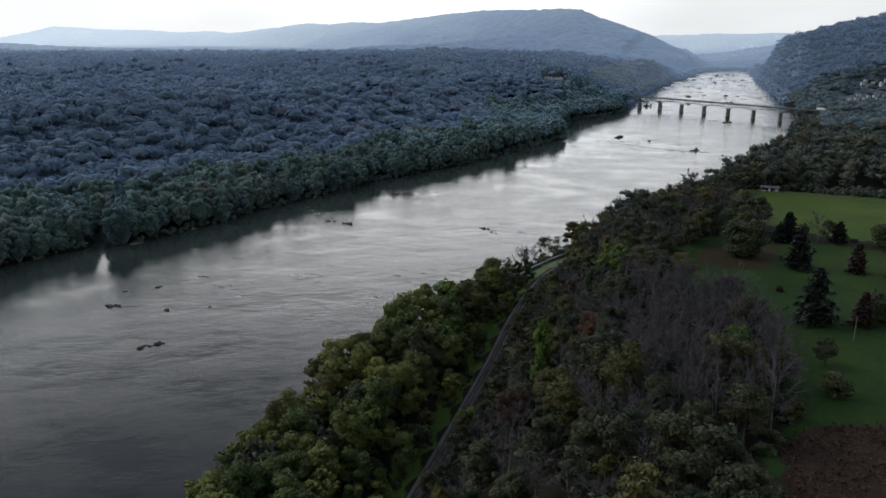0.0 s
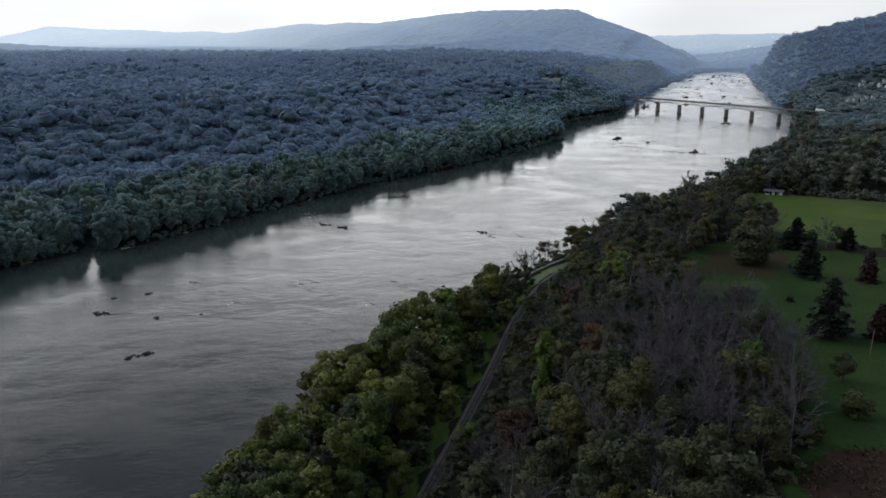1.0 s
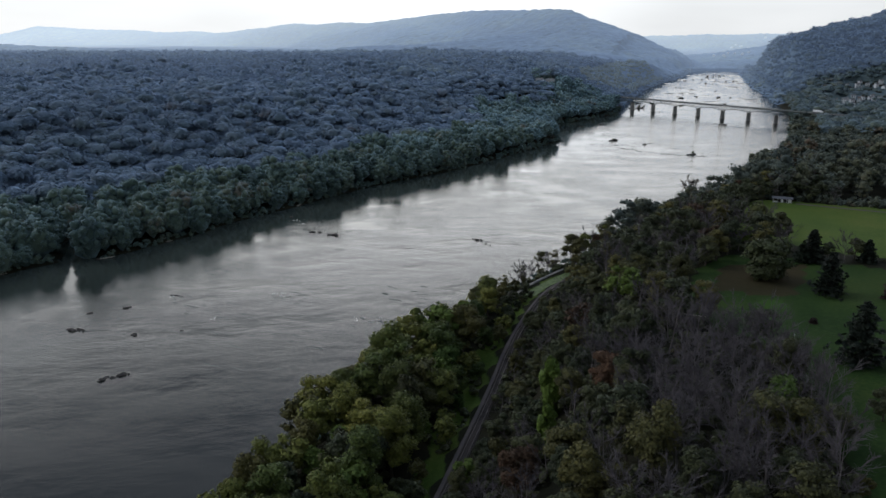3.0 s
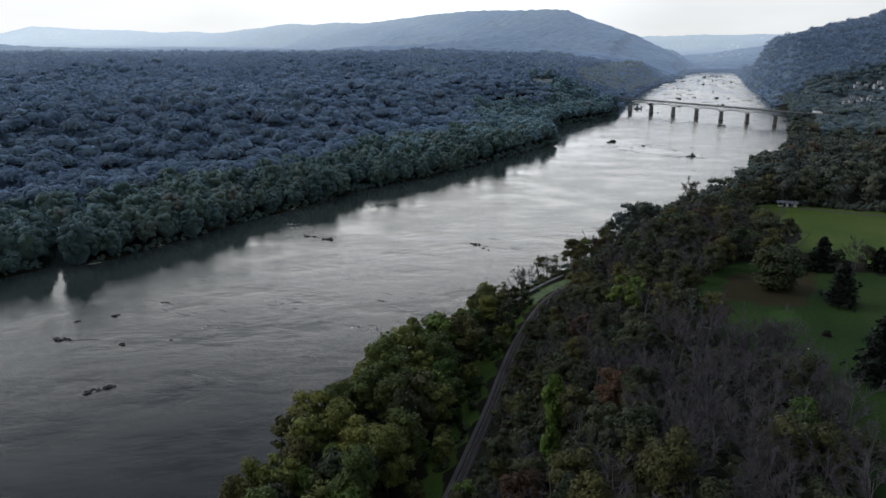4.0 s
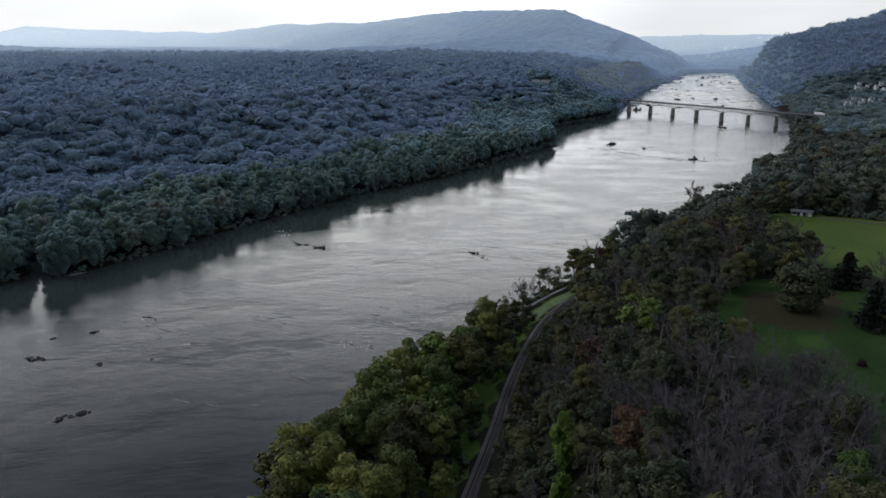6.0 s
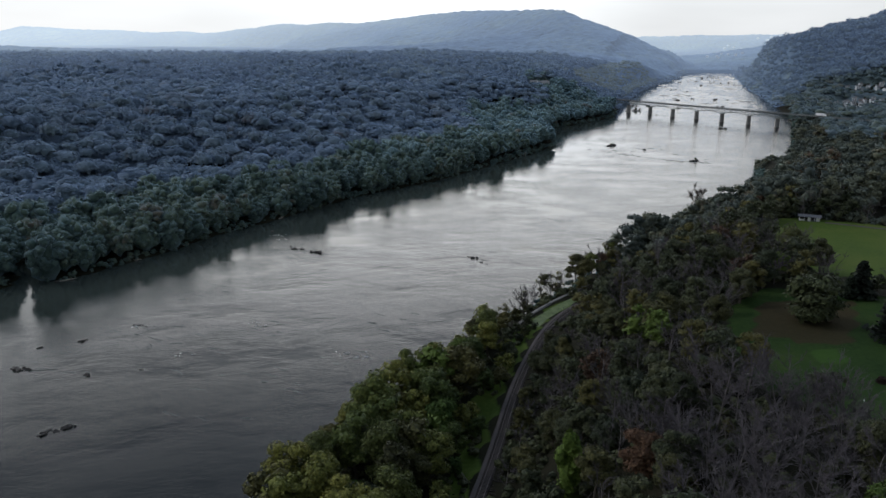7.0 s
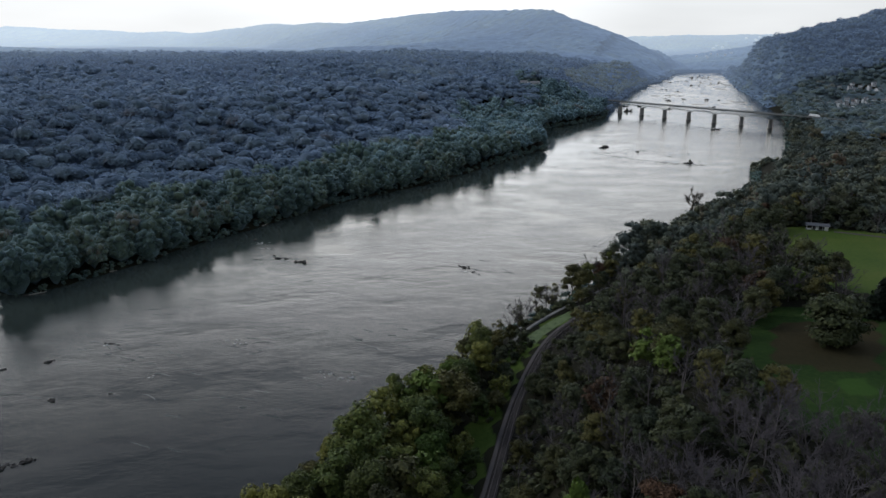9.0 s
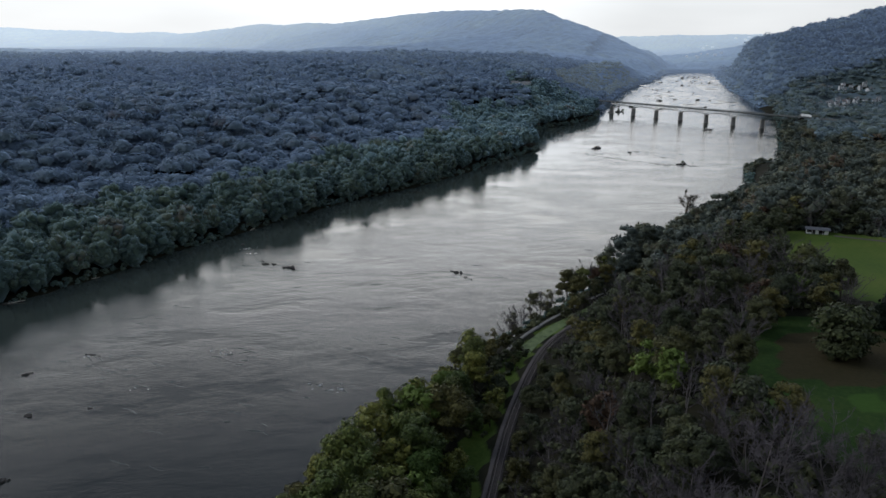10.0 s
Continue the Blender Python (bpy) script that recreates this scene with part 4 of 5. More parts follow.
# landmarks: kind, x, y, size, tallness
FIELD_TREES = (
    ("pine", 100, 194, 1.0, 1.0), ("pine", 119, 246, 0.9, 0.95), ("round", 106, 261, 1.3, 0.95), ("round", 129, 322, 1.05, 1.0), ("maroon", 136, 241, 0.85, 1.0),
    ("maroon", 147, 236, 0.9, 1.0), ("maroon", 112, 192, 0.8, 1.0), ("round", 118, 196, 0.8, 0.9), ("dark", 89, 165, 0.55, 0.9), ("round", 84, 149, 0.6, 0.8))
HEDGE_TREES = (
    ("cedar", 130, 280, 1.05, 1.0), ("cedar", 126, 279, 0.7, 0.9), ("bare", 141, 279, 0.65, 1.1), ("dark", 146, 282, 0.62, 0.9), ("cedar", 149, 279, 0.75, 1.0),
    ("round", 162, 273, 0.8, 1.0), ("dark", 170, 268, 0.55, 0.9), ("dark", 137, 283, 0.5, 0.9), ("round", 182, 262, 0.8, 0.9), ("green", 114, 300, 0.8, 0.9), ("bare", 136, 327, 0.8, 1.0))
SLOPE_TREES = (
    ("red", 41, 195, 0.9, 0.9), ("vine", 29, 205.5, 1.35, 1.05), ("vine", 25.5, 188, 1.0, 1.0), ("yellow", 70, 138, 0.6, 0.9),
    ("green", 67, 162, 0.95, 1.0), ("yellow", 57, 196, 0.55, 0.9), ("yellow", 199, 421, 1.5, 1.0), ("green", -19, 230, 0.9, 0.75), ("yellow", -9, 262, 0.8, 0.9))
PATH_TREES = (
    ("thin", 17, 333, 1.10, 1.0), ("thin", 31, 352, 0.83, 1.0), ("yellow", 36, 356, 0.88, 0.9), ("bare", 38, 366, 0.78, 1.1), ("thin", 42, 377, 0.91, 1.0),
    ("bare", 47, 388, 0.78, 1.1), ("thin", 54, 399, 1.16, 1.05), ("bare", 58, 403, 1.01, 1.0), ("thin", 62, 409, 1.08, 1.0), ("olive", 73, 420, 1.08, 1.0),
    ("bare", 84, 434, 1.01, 1.0), ("thin", 92, 445, 1.24, 1.0), ("thin", 103, 462, 1.16, 1.0), ("bare", 112, 474, 1.08, 1.0), ("olive", 121, 484, 1.08, 0.9))
CANAL_TREES = (
    ("dark", 66, 390, 0.5, 0.8), ("olive", 71, 396, 0.55, 0.85), ("dark", 77, 402, 0.6, 0.9), ("olive", 76, 410, 0.7, 1.0), ("thin", 84, 411, 0.8, 1.0), ("dark", 86, 418, 0.7, 0.9),
    ("gold", 82, 428, 0.8, 1.0), ("red", 90, 436, 0.7, 1.0), ("olive", 93, 428, 0.7, 1.0), ("bank", 98, 447, 0.8, 1.0), ("thin", 38, 345, 0.42, 0.8), ("dark", 36, 341, 0.32, 0.8))
for group in (FIELD_TREES, HEDGE_TREES, SLOPE_TREES, PATH_TREES, CANAL_TREES):
    for kind, x, y, size, tallness in group:
        KINDS[kind].put(x, y, (x * 37 + y * 11) % 360, size, tallness)

# the flooded bare tree at the point
snag = bare_tree("flooded_tree", 171, 4.0, 1.9, "half-bare tree standing in the shallow water", 9, 12)
snag.matrix_basis = pose(198, 611, -0.8) @ Matrix.Diagonal((4.4, 4.4, 3.3, 1))
for limb in snag.children:
    limb.data.materials[0] = BARK

rng = np.random.default_rng(8)
x, y = scatter(rng, 26000, -90, 190, 84, 470)
dr, s = side(x, y, RIGHT_BANK), side(x, y, RAIL)
inner = ~inside(x, y, LOWER_FIELD) & ~inside(x, y, UPPER_FIELD)
keep = (dr > 2.5) & inner & ((s < -16.5) | ((s < -5.5) & (y < 353) & ((s < -14) | ((np.abs(y - 213) > 9) & (np.abs(y - 284) > 9)))) | ((s > 5.2) & (s < 95))) & ((y < 356) | (s > 0)) & in_view(x, y + 40) & (y > 84)
x, y = x[keep], y[keep]
dense = ((x - 62) / 24) ** 2 + ((y - 172) / 46) ** 2 < 1
ax, ay = spread(x[dense], y[dense], 5.0, 2000)
bx, by = spread(x[~dense], y[~dense], 6.0, 2000)
x, y = np.concatenate([ax, bx]), np.concatenate([ay, by])
own = [q[1:3] for group in (FIELD_TREES, HEDGE_TREES, SLOPE_TREES, PATH_TREES, CANAL_TREES) for q in group]
clear = np.ones(x.shape, bool)
for px, py in own:
    clear &= np.hypot(x - px, y - py) > 4.6
for px, py in ((29, 205.5), (25.5, 188), (41, 195)):
    clear &= ~((np.abs(x - px * y / py) < 4.0) & (y < py) & (y > py - 13))
x, y = x[clear], y[clear]
dr, s = side(x, y, RIGHT_BANK), side(x, y, RAIL)
thick = ((x - 62) / 24) ** 2 + ((y - 172) / 46) ** 2 < 1
near = np.hypot(x, y) < 330
count = 0
back = {}
for px, py, ps, th, nr in zip(x, y, s, thick, near):
    u = rng.uniform()
    if th and ps > 0:
        kind = "bare" if u < 0.76 else "olive" if u < 0.88 else "dark"
    elif ps < 0:
        kind = ("gold" if py > 205 else "bank") if u < 0.28 else "bank" if u < 0.66 else "olive" if u < 0.76 else "dark" if u < 0.82 else "green" if u < 0.93 else "thin"
    else:
        kind = "dark" if u < 0.46 else "olive" if u < 0.62 else "bare" if u < 0.94 else "green" if u < 0.955 else "red" if u < 0.98 else "yellow"
    size = rng.uniform(0.72, 1.05) * (1.12 if ps < 0 else 0.9)
    if 0 < ps < 16:
        size *= 0.72
    elif -13 < ps < 0:
        size *= 0.6
    elif ps < 0 and py > 225:
        size *= 1.18 if py < 290 else 0.95
    if nr and count < 300:
        KINDS[kind].put(px, py, rng.uniform(0, 360), size, rng.uniform(0.85, 1.12))
        count += 1
    else:
        back.setdefault(kind, []).append((px, py, rng.uniform(0, 6.28), size))

# the same sorts farther off, joined
rng = np.random.default_rng(9)
for kind, places in back.items():
    if kind in ("bare", "vine"):
        wood, fine = Soup(), Soup()
        shapes = [limbs(np.random.default_rng(300 + i), 14, 6.2, 0.22, 0.2, 7, 7) for i in range(3)]
        for px, py, a, size in places:
            w, f = shapes[rng.integers(3)]
            for src, dst in [(w, wood)] + [(one, fine) for one in f]:
                v, t = src.arrays()
                dst.add(turn_z(v, a) * size + (px, py, at(px, py)), t)
        tagged(new("bare_woods", wood.mesh("bare_woods", GREY_BARK)), "grey trunks of leafless trees on the slope", "woods", kind="stuff")
        tagged(new("bare_twigs", fine.mesh("bare_twigs", TWIG)), "fine grey twigs of leafless trees on the slope", "woods", kind="stuff")
        continue
    leaf = {"thin": "olive", "green": "fresh"}.get(kind, kind)
    shapes = [crown(np.random.default_rng(200 + i), 5.8, 12, 14, ICO1, 520, 0.62, 0.8, 0.32, 0.68, 0.2) for i in range(4)]
    soup = Soup()
    for px, py, a, size in places:
        v, f = shapes[rng.integers(4)]
        soup.add(turn_z(v, a) * size + (px, py, at(px, py) + 2.2 * size), f)
    tagged(new(leaf + "_woods", soup.mesh(leaf + "_woods", LEAF[leaf])), {"dark": "dark green", "olive": "olive brown", "bank": "leafy green"}.get(leaf, leaf) + " trees on the wooded slope", "woods", kind="stuff")

# undergrowth under the near trees
x, y = scatter(rng, 6000, -90, 160, 84, 430)
dr, s = side(x, y, RIGHT_BANK), side(x, y, RAIL)
keep = (dr > 0.5) & ~inside(x, y, LOWER_FIELD) & ~inside(x, y, UPPER_FIELD) & ((s < -15.5) | ((s < -5) & (y < 352) & (np.abs(y - 213) > 8) & (np.abs(y - 284) > 8)) | (s > 4.0)) & (s < 90)
x, y = spread(x[keep], y[keep], 3.3, 1400)
shrubs = [crown(np.random.default_rng(400 + i), 2.4, 2.6, 3, ICO1, 24, 0.5, 0.7, 0.5) for i in range(5)]
woods("undergrowth", "dense dark shrubs under the trees", rng, x, y, shrubs, 1.0, LEAF["dark"], False, -0.4)

# rusty brush on the rough ground
x, y = scatter(rng, 18000, 48, 140, 60, 138)
keep = inside(x, y, SCRUB) & (rng.uniform(size=x.shape) < 0.35 + 0.65 * (wobble(x, y, 3.5, 2.0) > -0.1))
x, y = x[keep], y[keep]
brush = Soup()
centres = np.stack([x, y, land(x, y) + rng.uniform(0.05, 0.4, x.shape)], 1)
brush.add(*cards(rng, centres, np.tile((0, 0, 0.6), (len(x), 1)), 0.34))
tagged(new("brush", brush.mesh("brush", LEAF["red"])), "low rust-brown brush on rough ground", "brush", kind="stuff")

# bushes on the grass
for x, y, r, leaf, words in ((102, 221, 1.3, "maroon", "low rounded bush with dull maroon leaves"), (72, 246, 1.2, "fresh", "small green shrub on the grass edge"),
                             (155, 279, 1.0, "dark", "small round dark shrub in the hedge row"), (176, 266, 1.4, "dark", "dark shrub in the hedge row")):
    b = bush("bush", int(x), r, LEAF[leaf], words)
    b.matrix_basis = pose(x, y, at(x, y))
# ---------------------------------------------------------------- railway, tow path, canal


def run_along(line, y0, y1, step):
    """Evenly spaced places and right-hand directions along a line."""
    pts = [np.array(p, float) for p in line if y0 - 90 <= p[1] <= y1 + 90]
    dense = []
    for a, b in zip(pts, pts[1:]):
        n = max(1, int(np.linalg.norm(b - a) / 0.5))
        dense += [a + (b - a) * i / n for i in range(n)]
    dense = np.array(dense)
    for _ in range(60):
        dense[1:-1] = (dense[:-2] + 2 * dense[1:-1] + dense[2:]) / 4
    gap = np.concatenate([[0], np.cumsum(np.linalg.norm(np.diff(dense, axis=0), axis=1))])
    at_s = np.arange(0, gap[-1], step)
    x, y = np.interp(at_s, gap, dense[:, 0]), np.interp(at_s, gap, dense[:, 1])
    dx, dy = np.gradient(x), np.gradient(y)
    ll = np.hypot(dx, dy)
    ok = (y >= y0) & (y <= y1)
    return np.stack([x, y], 1)[ok], np.stack([dy / ll, -dx / ll], 1)[ok]


def ribbon(name, places, rights, profile, material, smooth_shade=False):
    """A solid band swept along places; the profile lists offset to the right and height."""
    n = len(profile)
    v = np.array([[(*(p + r * o), h) for o, h in profile] for p, r in zip(places, rights)]).reshape(-1, 3)
    f = [(i * n + k, i * n + k + 1, (i + 1) * n + k + 1, (i + 1) * n + k) for i in range(len(places) - 1) for k in range(n - 1)]
    return mesh_from(name, v, f, material, smooth_shade)


def gravel(name, lo, hi, scale=2.5):
    m = Mat(name, 0.95, 0.2)
    f = m.math("ADD", m.math("MULTIPLY", m.noise(scale, 4.0, None, 0.7), 0.55), m.math("MULTIPLY", m.noise(0.12, 4.0), 0.45))
    m.colour(m.ramp(f, (0.33, lo), (0.68, hi)))
    m.bump(m.noise(scale * 2, 3.0), 0.6, 0.08)
    return m.m


BALLAST = gravel("ballast", (0.056, 0.048, 0.047), (0.112, 0.098, 0.094))
ROAD = gravel("gravel_road", (0.060, 0.052, 0.050), (0.110, 0.098, 0.094))
TOWPATH = gravel("tow_path", (0.13, 0.126, 0.118), (0.24, 0.23, 0.215))
STEEL = plain_material("rail_steel", (0.16, 0.14, 0.135), 0.55, 0.8)
TIE = plain_material("old_timber", (0.035, 0.030, 0.028), 0.9, vary=0.5, scale=2.0)

P, R = run_along(RAIL, 95, 470, 2.0)
BED = 8.85
track = tagged(new("railway_track"), "single railway track with steel rails on dark ballast", "railway")
part("ballast_bed", ribbon("ballast_bed", P, R, [(-0.6, BED - 0.6), (-0.25, BED + 0.35), (2.15, BED + 0.35), (2.7, BED - 0.6)], BALLAST), track)
for o in (0.23, 1.67):
    prof = [(o - 0.07, BED + 0.42), (o - 0.035, BED + 0.58), (o + 0.035, BED + 0.58), (o + 0.07, BED + 0.42)]
    part("rail", ribbon("rail", P, R, prof, STEEL), track, "worn shining steel rail")
one = Soup()
boxes(one, -0.30, 2.20, -0.12, 0.12, 0.30, 0.44)
sleeper_mesh, rest = one.mesh("sleeper", TIE), Soup()
Q, RQ = run_along(RAIL, 110, 420, 0.62)
for i, (p, r) in enumerate(zip(Q, RQ)):
    a = math.atan2(r[1], r[0])
    if i < 300:
        part("sleeper", sleeper_mesh, track).matrix_basis = pose(p[0], p[1], BED, 0, 0, math.degrees(a))
    else:
        v, f = one.arrays()
        rest.add(turn_z(v, a) + (p[0], p[1], BED), f)
tagged(part("sleeper_run", rest.mesh("sleeper_run", TIE), track, "dark timber sleepers round the far bend"), kind="stuff")
road = new("service_road", ribbon("service_road", P, R, [(-2.0, BED - 0.5), (-1.6, BED + 0.22), (-0.55, BED + 0.24), (-0.5, BED - 0.3)], ROAD))
tagged(road, "pale gravel service strip beside the railway", "road", kind="structure")
# old sleepers dumped along the edge
rng = np.random.default_rng(21)
one = Soup()
boxes(one, -1.25, 1.25, -0.13, 0.13, 0.0, 0.24)
tie_mesh = one.mesh("old_sleeper", TIE)
Q, RQ = run_along(RAIL, 232, 366, 1.5)
for i, (p, r) in enumerate(zip(Q, RQ)):
    if rng.uniform() < 0.15:
        continue
    q = p + r * (3.6 + rng.uniform(-0.35, 0.35))
    t = new("old_sleeper", tie_mesh)
    t.matrix_basis = pose(q[0], q[1], max(BED - 0.05, at(q[0], q[1])) + 0.02, 0, rng.uniform(-4, 4), math.degrees(math.atan2(r[1], r[0])) + rng.uniform(-18, 18))
    tagged(t, "discarded dark timber sleeper lying beside the track", "sleeper", "old sleepers beside the track")

P2, R2 = run_along(RAIL, 346, 410, 2.0)
wander = np.array([0.5 * math.sin(i * 0.13) for i in range(len(P2))])[:, None] * R2
path = new("tow_path", ribbon("tow_path", P2 + wander, R2, [(-14.3, 7.2), (-14.0, 7.62), (-12.7, 7.66), (-12.4, 7.2)], TOWPATH))
tagged(path, "pale gravel tow path between river and canal", "path", kind="structure")


def algae_material():
    m = Mat("duckweed", 0.75, 0.3)
    f = m.math("ADD", m.math("MULTIPLY", m.noise(0.35, 5.0, None, 0.65), 0.6), m.math("MULTIPLY", m.noise(2.5, 3.0), 0.4))
    m.colour(m.ramp(f, (0.36, (0.030, 0.045, 0.018)), (0.47, (0.085, 0.125, 0.042)), (0.65, (0.15, 0.19, 0.08))))
    return m.m


canal = new("canal_water", ribbon("canal_water", P2[P2[:, 1] > 350], R2[P2[:, 1] > 350], [(-10.2, 6.75), (-7.5, 6.76), (-5.2, 6.75)], algae_material()))
tagged(canal, "narrow canal covered with pale green duckweed", "canal", kind="structure")

# ---------------------------------------------------------------- bridge
CONCRETE = gravel("pier_concrete", (0.26, 0.25, 0.24), (0.42, 0.41, 0.39), 0.6)
PAINT = plain_material("truss_paint", (0.085, 0.11, 0.10), 0.6, 0.0, 0.3, 0.3)
DECK = plain_material("deck_concrete", (0.13, 0.14, 0.14), 0.85, 0.0, 0.2, 0.3)
B0, B1 = np.array((334.0, 1320.0)), np.array((483.5, 1110.0))
SPAN = float(np.linalg.norm(B1 - B0)) / 6
bridge = tagged(new("bridge"), "long steel deck-truss road bridge on concrete piers", "bridge")
bridge.matrix_basis = pose(B0[0], B0[1], 0, 0, 0, math.degrees(math.atan2(*(B1 - B0)[::-1])))
X0, X1, TOP = -SPAN - 14, 7 * SPAN + 95, 19.2
one = Soup()
boxes(one, X0, X1, -4.8, 4.8, TOP - 0.4, TOP)
for o in (-3.6, -1.2, 1.2, 3.6):
    boxes(one, X0, X1, o - 0.15, o + 0.15, TOP - 0.75, TOP - 0.4)
part("deck", one.mesh("deck", DECK), bridge, "pale concrete road deck on steel stringers")
for o in (-4.75, 4.5):
    one = Soup()
    boxes(one, X0, X1, o, o + 0.25, TOP, TOP + 0.25)
    boxes(one, X0, X1, o + 0.05, o + 0.2, TOP + 0.75, TOP + 0.95)
    for i in range(int((X1 - X0) / 3)):
        boxes(one, X0 + i * 3, X0 + i * 3 + 0.25, o, o + 0.25, TOP + 0.35, TOP + 0.8)
    part("parapet", one.mesh("parapet", DECK), bridge, "low railing with posts")


def truss_depth(i, n):
    """Deep over the piers, arched to a shallower middle."""
    return 3.7 + 3.0 * abs(2 * i / n - 1) ** 3


def truss_side(n=8):
    """One side of one span: chords, uprights and diagonals, arched below."""
    one = Soup()
    tops = [(SPAN * i / n, 0, TOP - 1.1) for i in range(n + 1)]
    lows = [(SPAN * i / n, 0, TOP - 1.1 - truss_depth(i, n)) for i in range(n + 1)]
    for i in range(n):
        tube(one, [tops[i], tops[i + 1]], [0.22, 0.22], 4)
        tube(one, [lows[i], lows[i + 1]], [0.24, 0.24], 4)
        a, b = (tops[i], lows[i + 1]) if i % 2 else (lows[i], tops[i + 1])
        tube(one, [a, b], [0.22, 0.22], 4)
    for i in range(n + 1):
        tube(one, [tops[i], lows[i]], [0.13, 0.13], 4)
    return one.mesh("truss", PAINT)


def cross_frames(n=8):
    one = Soup()
    for i in range(n):
        z = TOP - 1.1 - truss_depth(i, n)
        tube(one, [(SPAN * i / n, -3.5, z), (SPAN * i / n, 3.5, z)], [0.11, 0.11], 4)
    return one.mesh("cross_frame", PAINT)


side_mesh, frame_mesh = truss_side(), cross_frames()
for i in range(-1, 7):
    for o in (-3.6, 3.6):
        part("truss", side_mesh, bridge, "green-grey steel truss").matrix_basis = pose(i * SPAN, o, 0)
    part("cross_frame", frame_mesh, bridge).matrix_basis = pose(i * SPAN, 0, 0)


def pier_mesh():
    """A tapered wall pier with rounded noses, a footing and a bearing cap."""
    one = Soup()
    for z0, z1, w0, w1, d0, d1 in ((-4, 1.2, 2.1, 2.0, 5.3, 5.2), (1.2, 10.2, 1.45, 1.15, 4.6, 4.3), (10.2, 11.1, 1.5, 1.5, 4.7, 4.7)):
        ring = []
        for w, d, z in ((w0, d0, z0), (w1, d1, z1)):
            ring += [(w * math.cos(a), (d - w) * (1 if math.sin(a) > 0 else -1) + w * math.sin(a), z) for a in np.linspace(0.001, 6.284, 16, endpoint=False)]
        f = []
        for k in range(16):
            b = (k + 1) % 16
            f += [(k, b, 16 + b), (k, 16 + b, 16 + k)]
        f += [(16, 16 + k, 16 + k + 1) for k in range(1, 15)]
        one.add(ring, f)
    for o in (-3.6, 3.6):
        boxes(one, -0.6, 0.6, o - 0.5, o + 0.5, 11.1, 11.7)
    return one.mesh("pier", CONCRETE)


pm = pier_mesh()
for i in range(7):
    part("pier", pm, bridge, "weathered concrete pier").matrix_basis = pose(i * SPAN, 0, 0)
for i in (7, 8):
    part("pier", pm, bridge, "weathered concrete pier").matrix_basis = pose(i * SPAN + (0 if i == 7 else 20), 0, 0)
one = Soup()
boxes(one, X0 - 6, X0 + 1, -5.2, 5.2, -2, TOP - 0.5)
part("abutment", one.mesh("abutment", CONCRETE), bridge)

# a white lorry on the deck
WHITE = plain_material("white_paint", (0.75, 0.76, 0.76), 0.5, 0.0, 0.06)
BLACK = plain_material("tyre_rubber", (0.02, 0.02, 0.02), 0.8)
lorry = tagged(new("lorry"), "white box lorry on the bridge deck", "lorry")
lorry.matrix_basis = bridge.matrix_basis @ pose(6 * SPAN + 58, 1.8, TOP)
one = Soup()
boxes(one, -6.5, 4.2, -1.25, 1.25, 1.1, 3.9)
part("cargo_box", one.mesh("cargo_box", WHITE), lorry)
one = Soup()
v = [(4.4, -1.2, 0.7), (6.6, -1.2, 0.7), (6.6, -1.2, 1.7), (6.1, -1.2, 2.9), (4.4, -1.2, 2.9)]
v = v + [(a, 1.2, c) for a, _, c in v]
one.add(v, [(0, 1, 2), (0, 2, 3), (0, 3, 4), (5, 7, 6), (5, 8, 7), (5, 9, 8)] + [t for k in range(5) for t in ((k, 5 + k, 5 + (k + 1) % 5), (k, 5 + (k + 1) % 5, (k + 1) % 5))])
part("cab", one.mesh("cab", WHITE), lorry)
for wx in (-5, -3.7, 5.2):
    for wy in (-1.1, 1.1):
        one = Soup()
        tube(one, [(wx, wy - 0.16, 0.5), (wx, wy - 0.15, 0.5), (wx, wy + 0.15, 0.5), (wx, wy + 0.16, 0.5)], [0.02, 0.5, 0.5, 0.02], 12)
        wheel = part("wheel", one.mesh("wheel", BLACK), lorry)
        one = Soup()
        tube(one, [(wx, wy - 0.175, 0.5), (wx, wy - 0.17, 0.5), (wx, wy + 0.17, 0.5), (wx, wy + 0.175, 0.5)], [0.02, 0.26, 0.26, 0.02], 10)
        part("rim", one.mesh("rim", STEEL), wheel)

# ---------------------------------------------------------------- buildings
ROOFING = plain_material("grey_roofing", (0.17, 0.18, 0.19), 0.7, 0.0, 0.25, 0.8)
METAL_ROOF = plain_material("metal_roof", (0.10, 0.105, 0.12), 0.85, 0.0, 0.15, 1.5)
SIDING = plain_material("pale_siding", (0.62, 0.64, 0.66), 0.7, 0.0, 0.1, 0.5)
BRICKY = plain_material("dull_brick", (0.28, 0.20, 0.17), 0.85, 0.0, 0.2, 0.5)
GLASS = Mat("dark_glass", 0.12, 0.5)
GLASS.colour((0.02, 0.025, 0.03))
GLASS = GLASS.m


def gable_body(w, d, h, rise):
    one = Soup()
    p = [(-w / 2, -d / 2, -2.5), (w / 2, -d / 2, -2.5), (w / 2, d / 2, -2.5), (-w / 2, d / 2, -2.5), (-w / 2, -d / 2, h), (w / 2, -d / 2, h), (w / 2, d / 2, h), (-w / 2, d / 2, h), (-w / 2, 0, h + rise), (w / 2, 0, h + rise)]
    one.add(p, [(0, 1, 5), (0, 5, 4), (1, 2, 6), (1, 6, 5), (2, 3, 7), (2, 7, 6), (3, 0, 4), (3, 4, 7), (4, 8, 7), (5, 6, 9), (4, 5, 9), (4, 9, 8), (7, 8, 9), (7, 9, 6)])
    return one


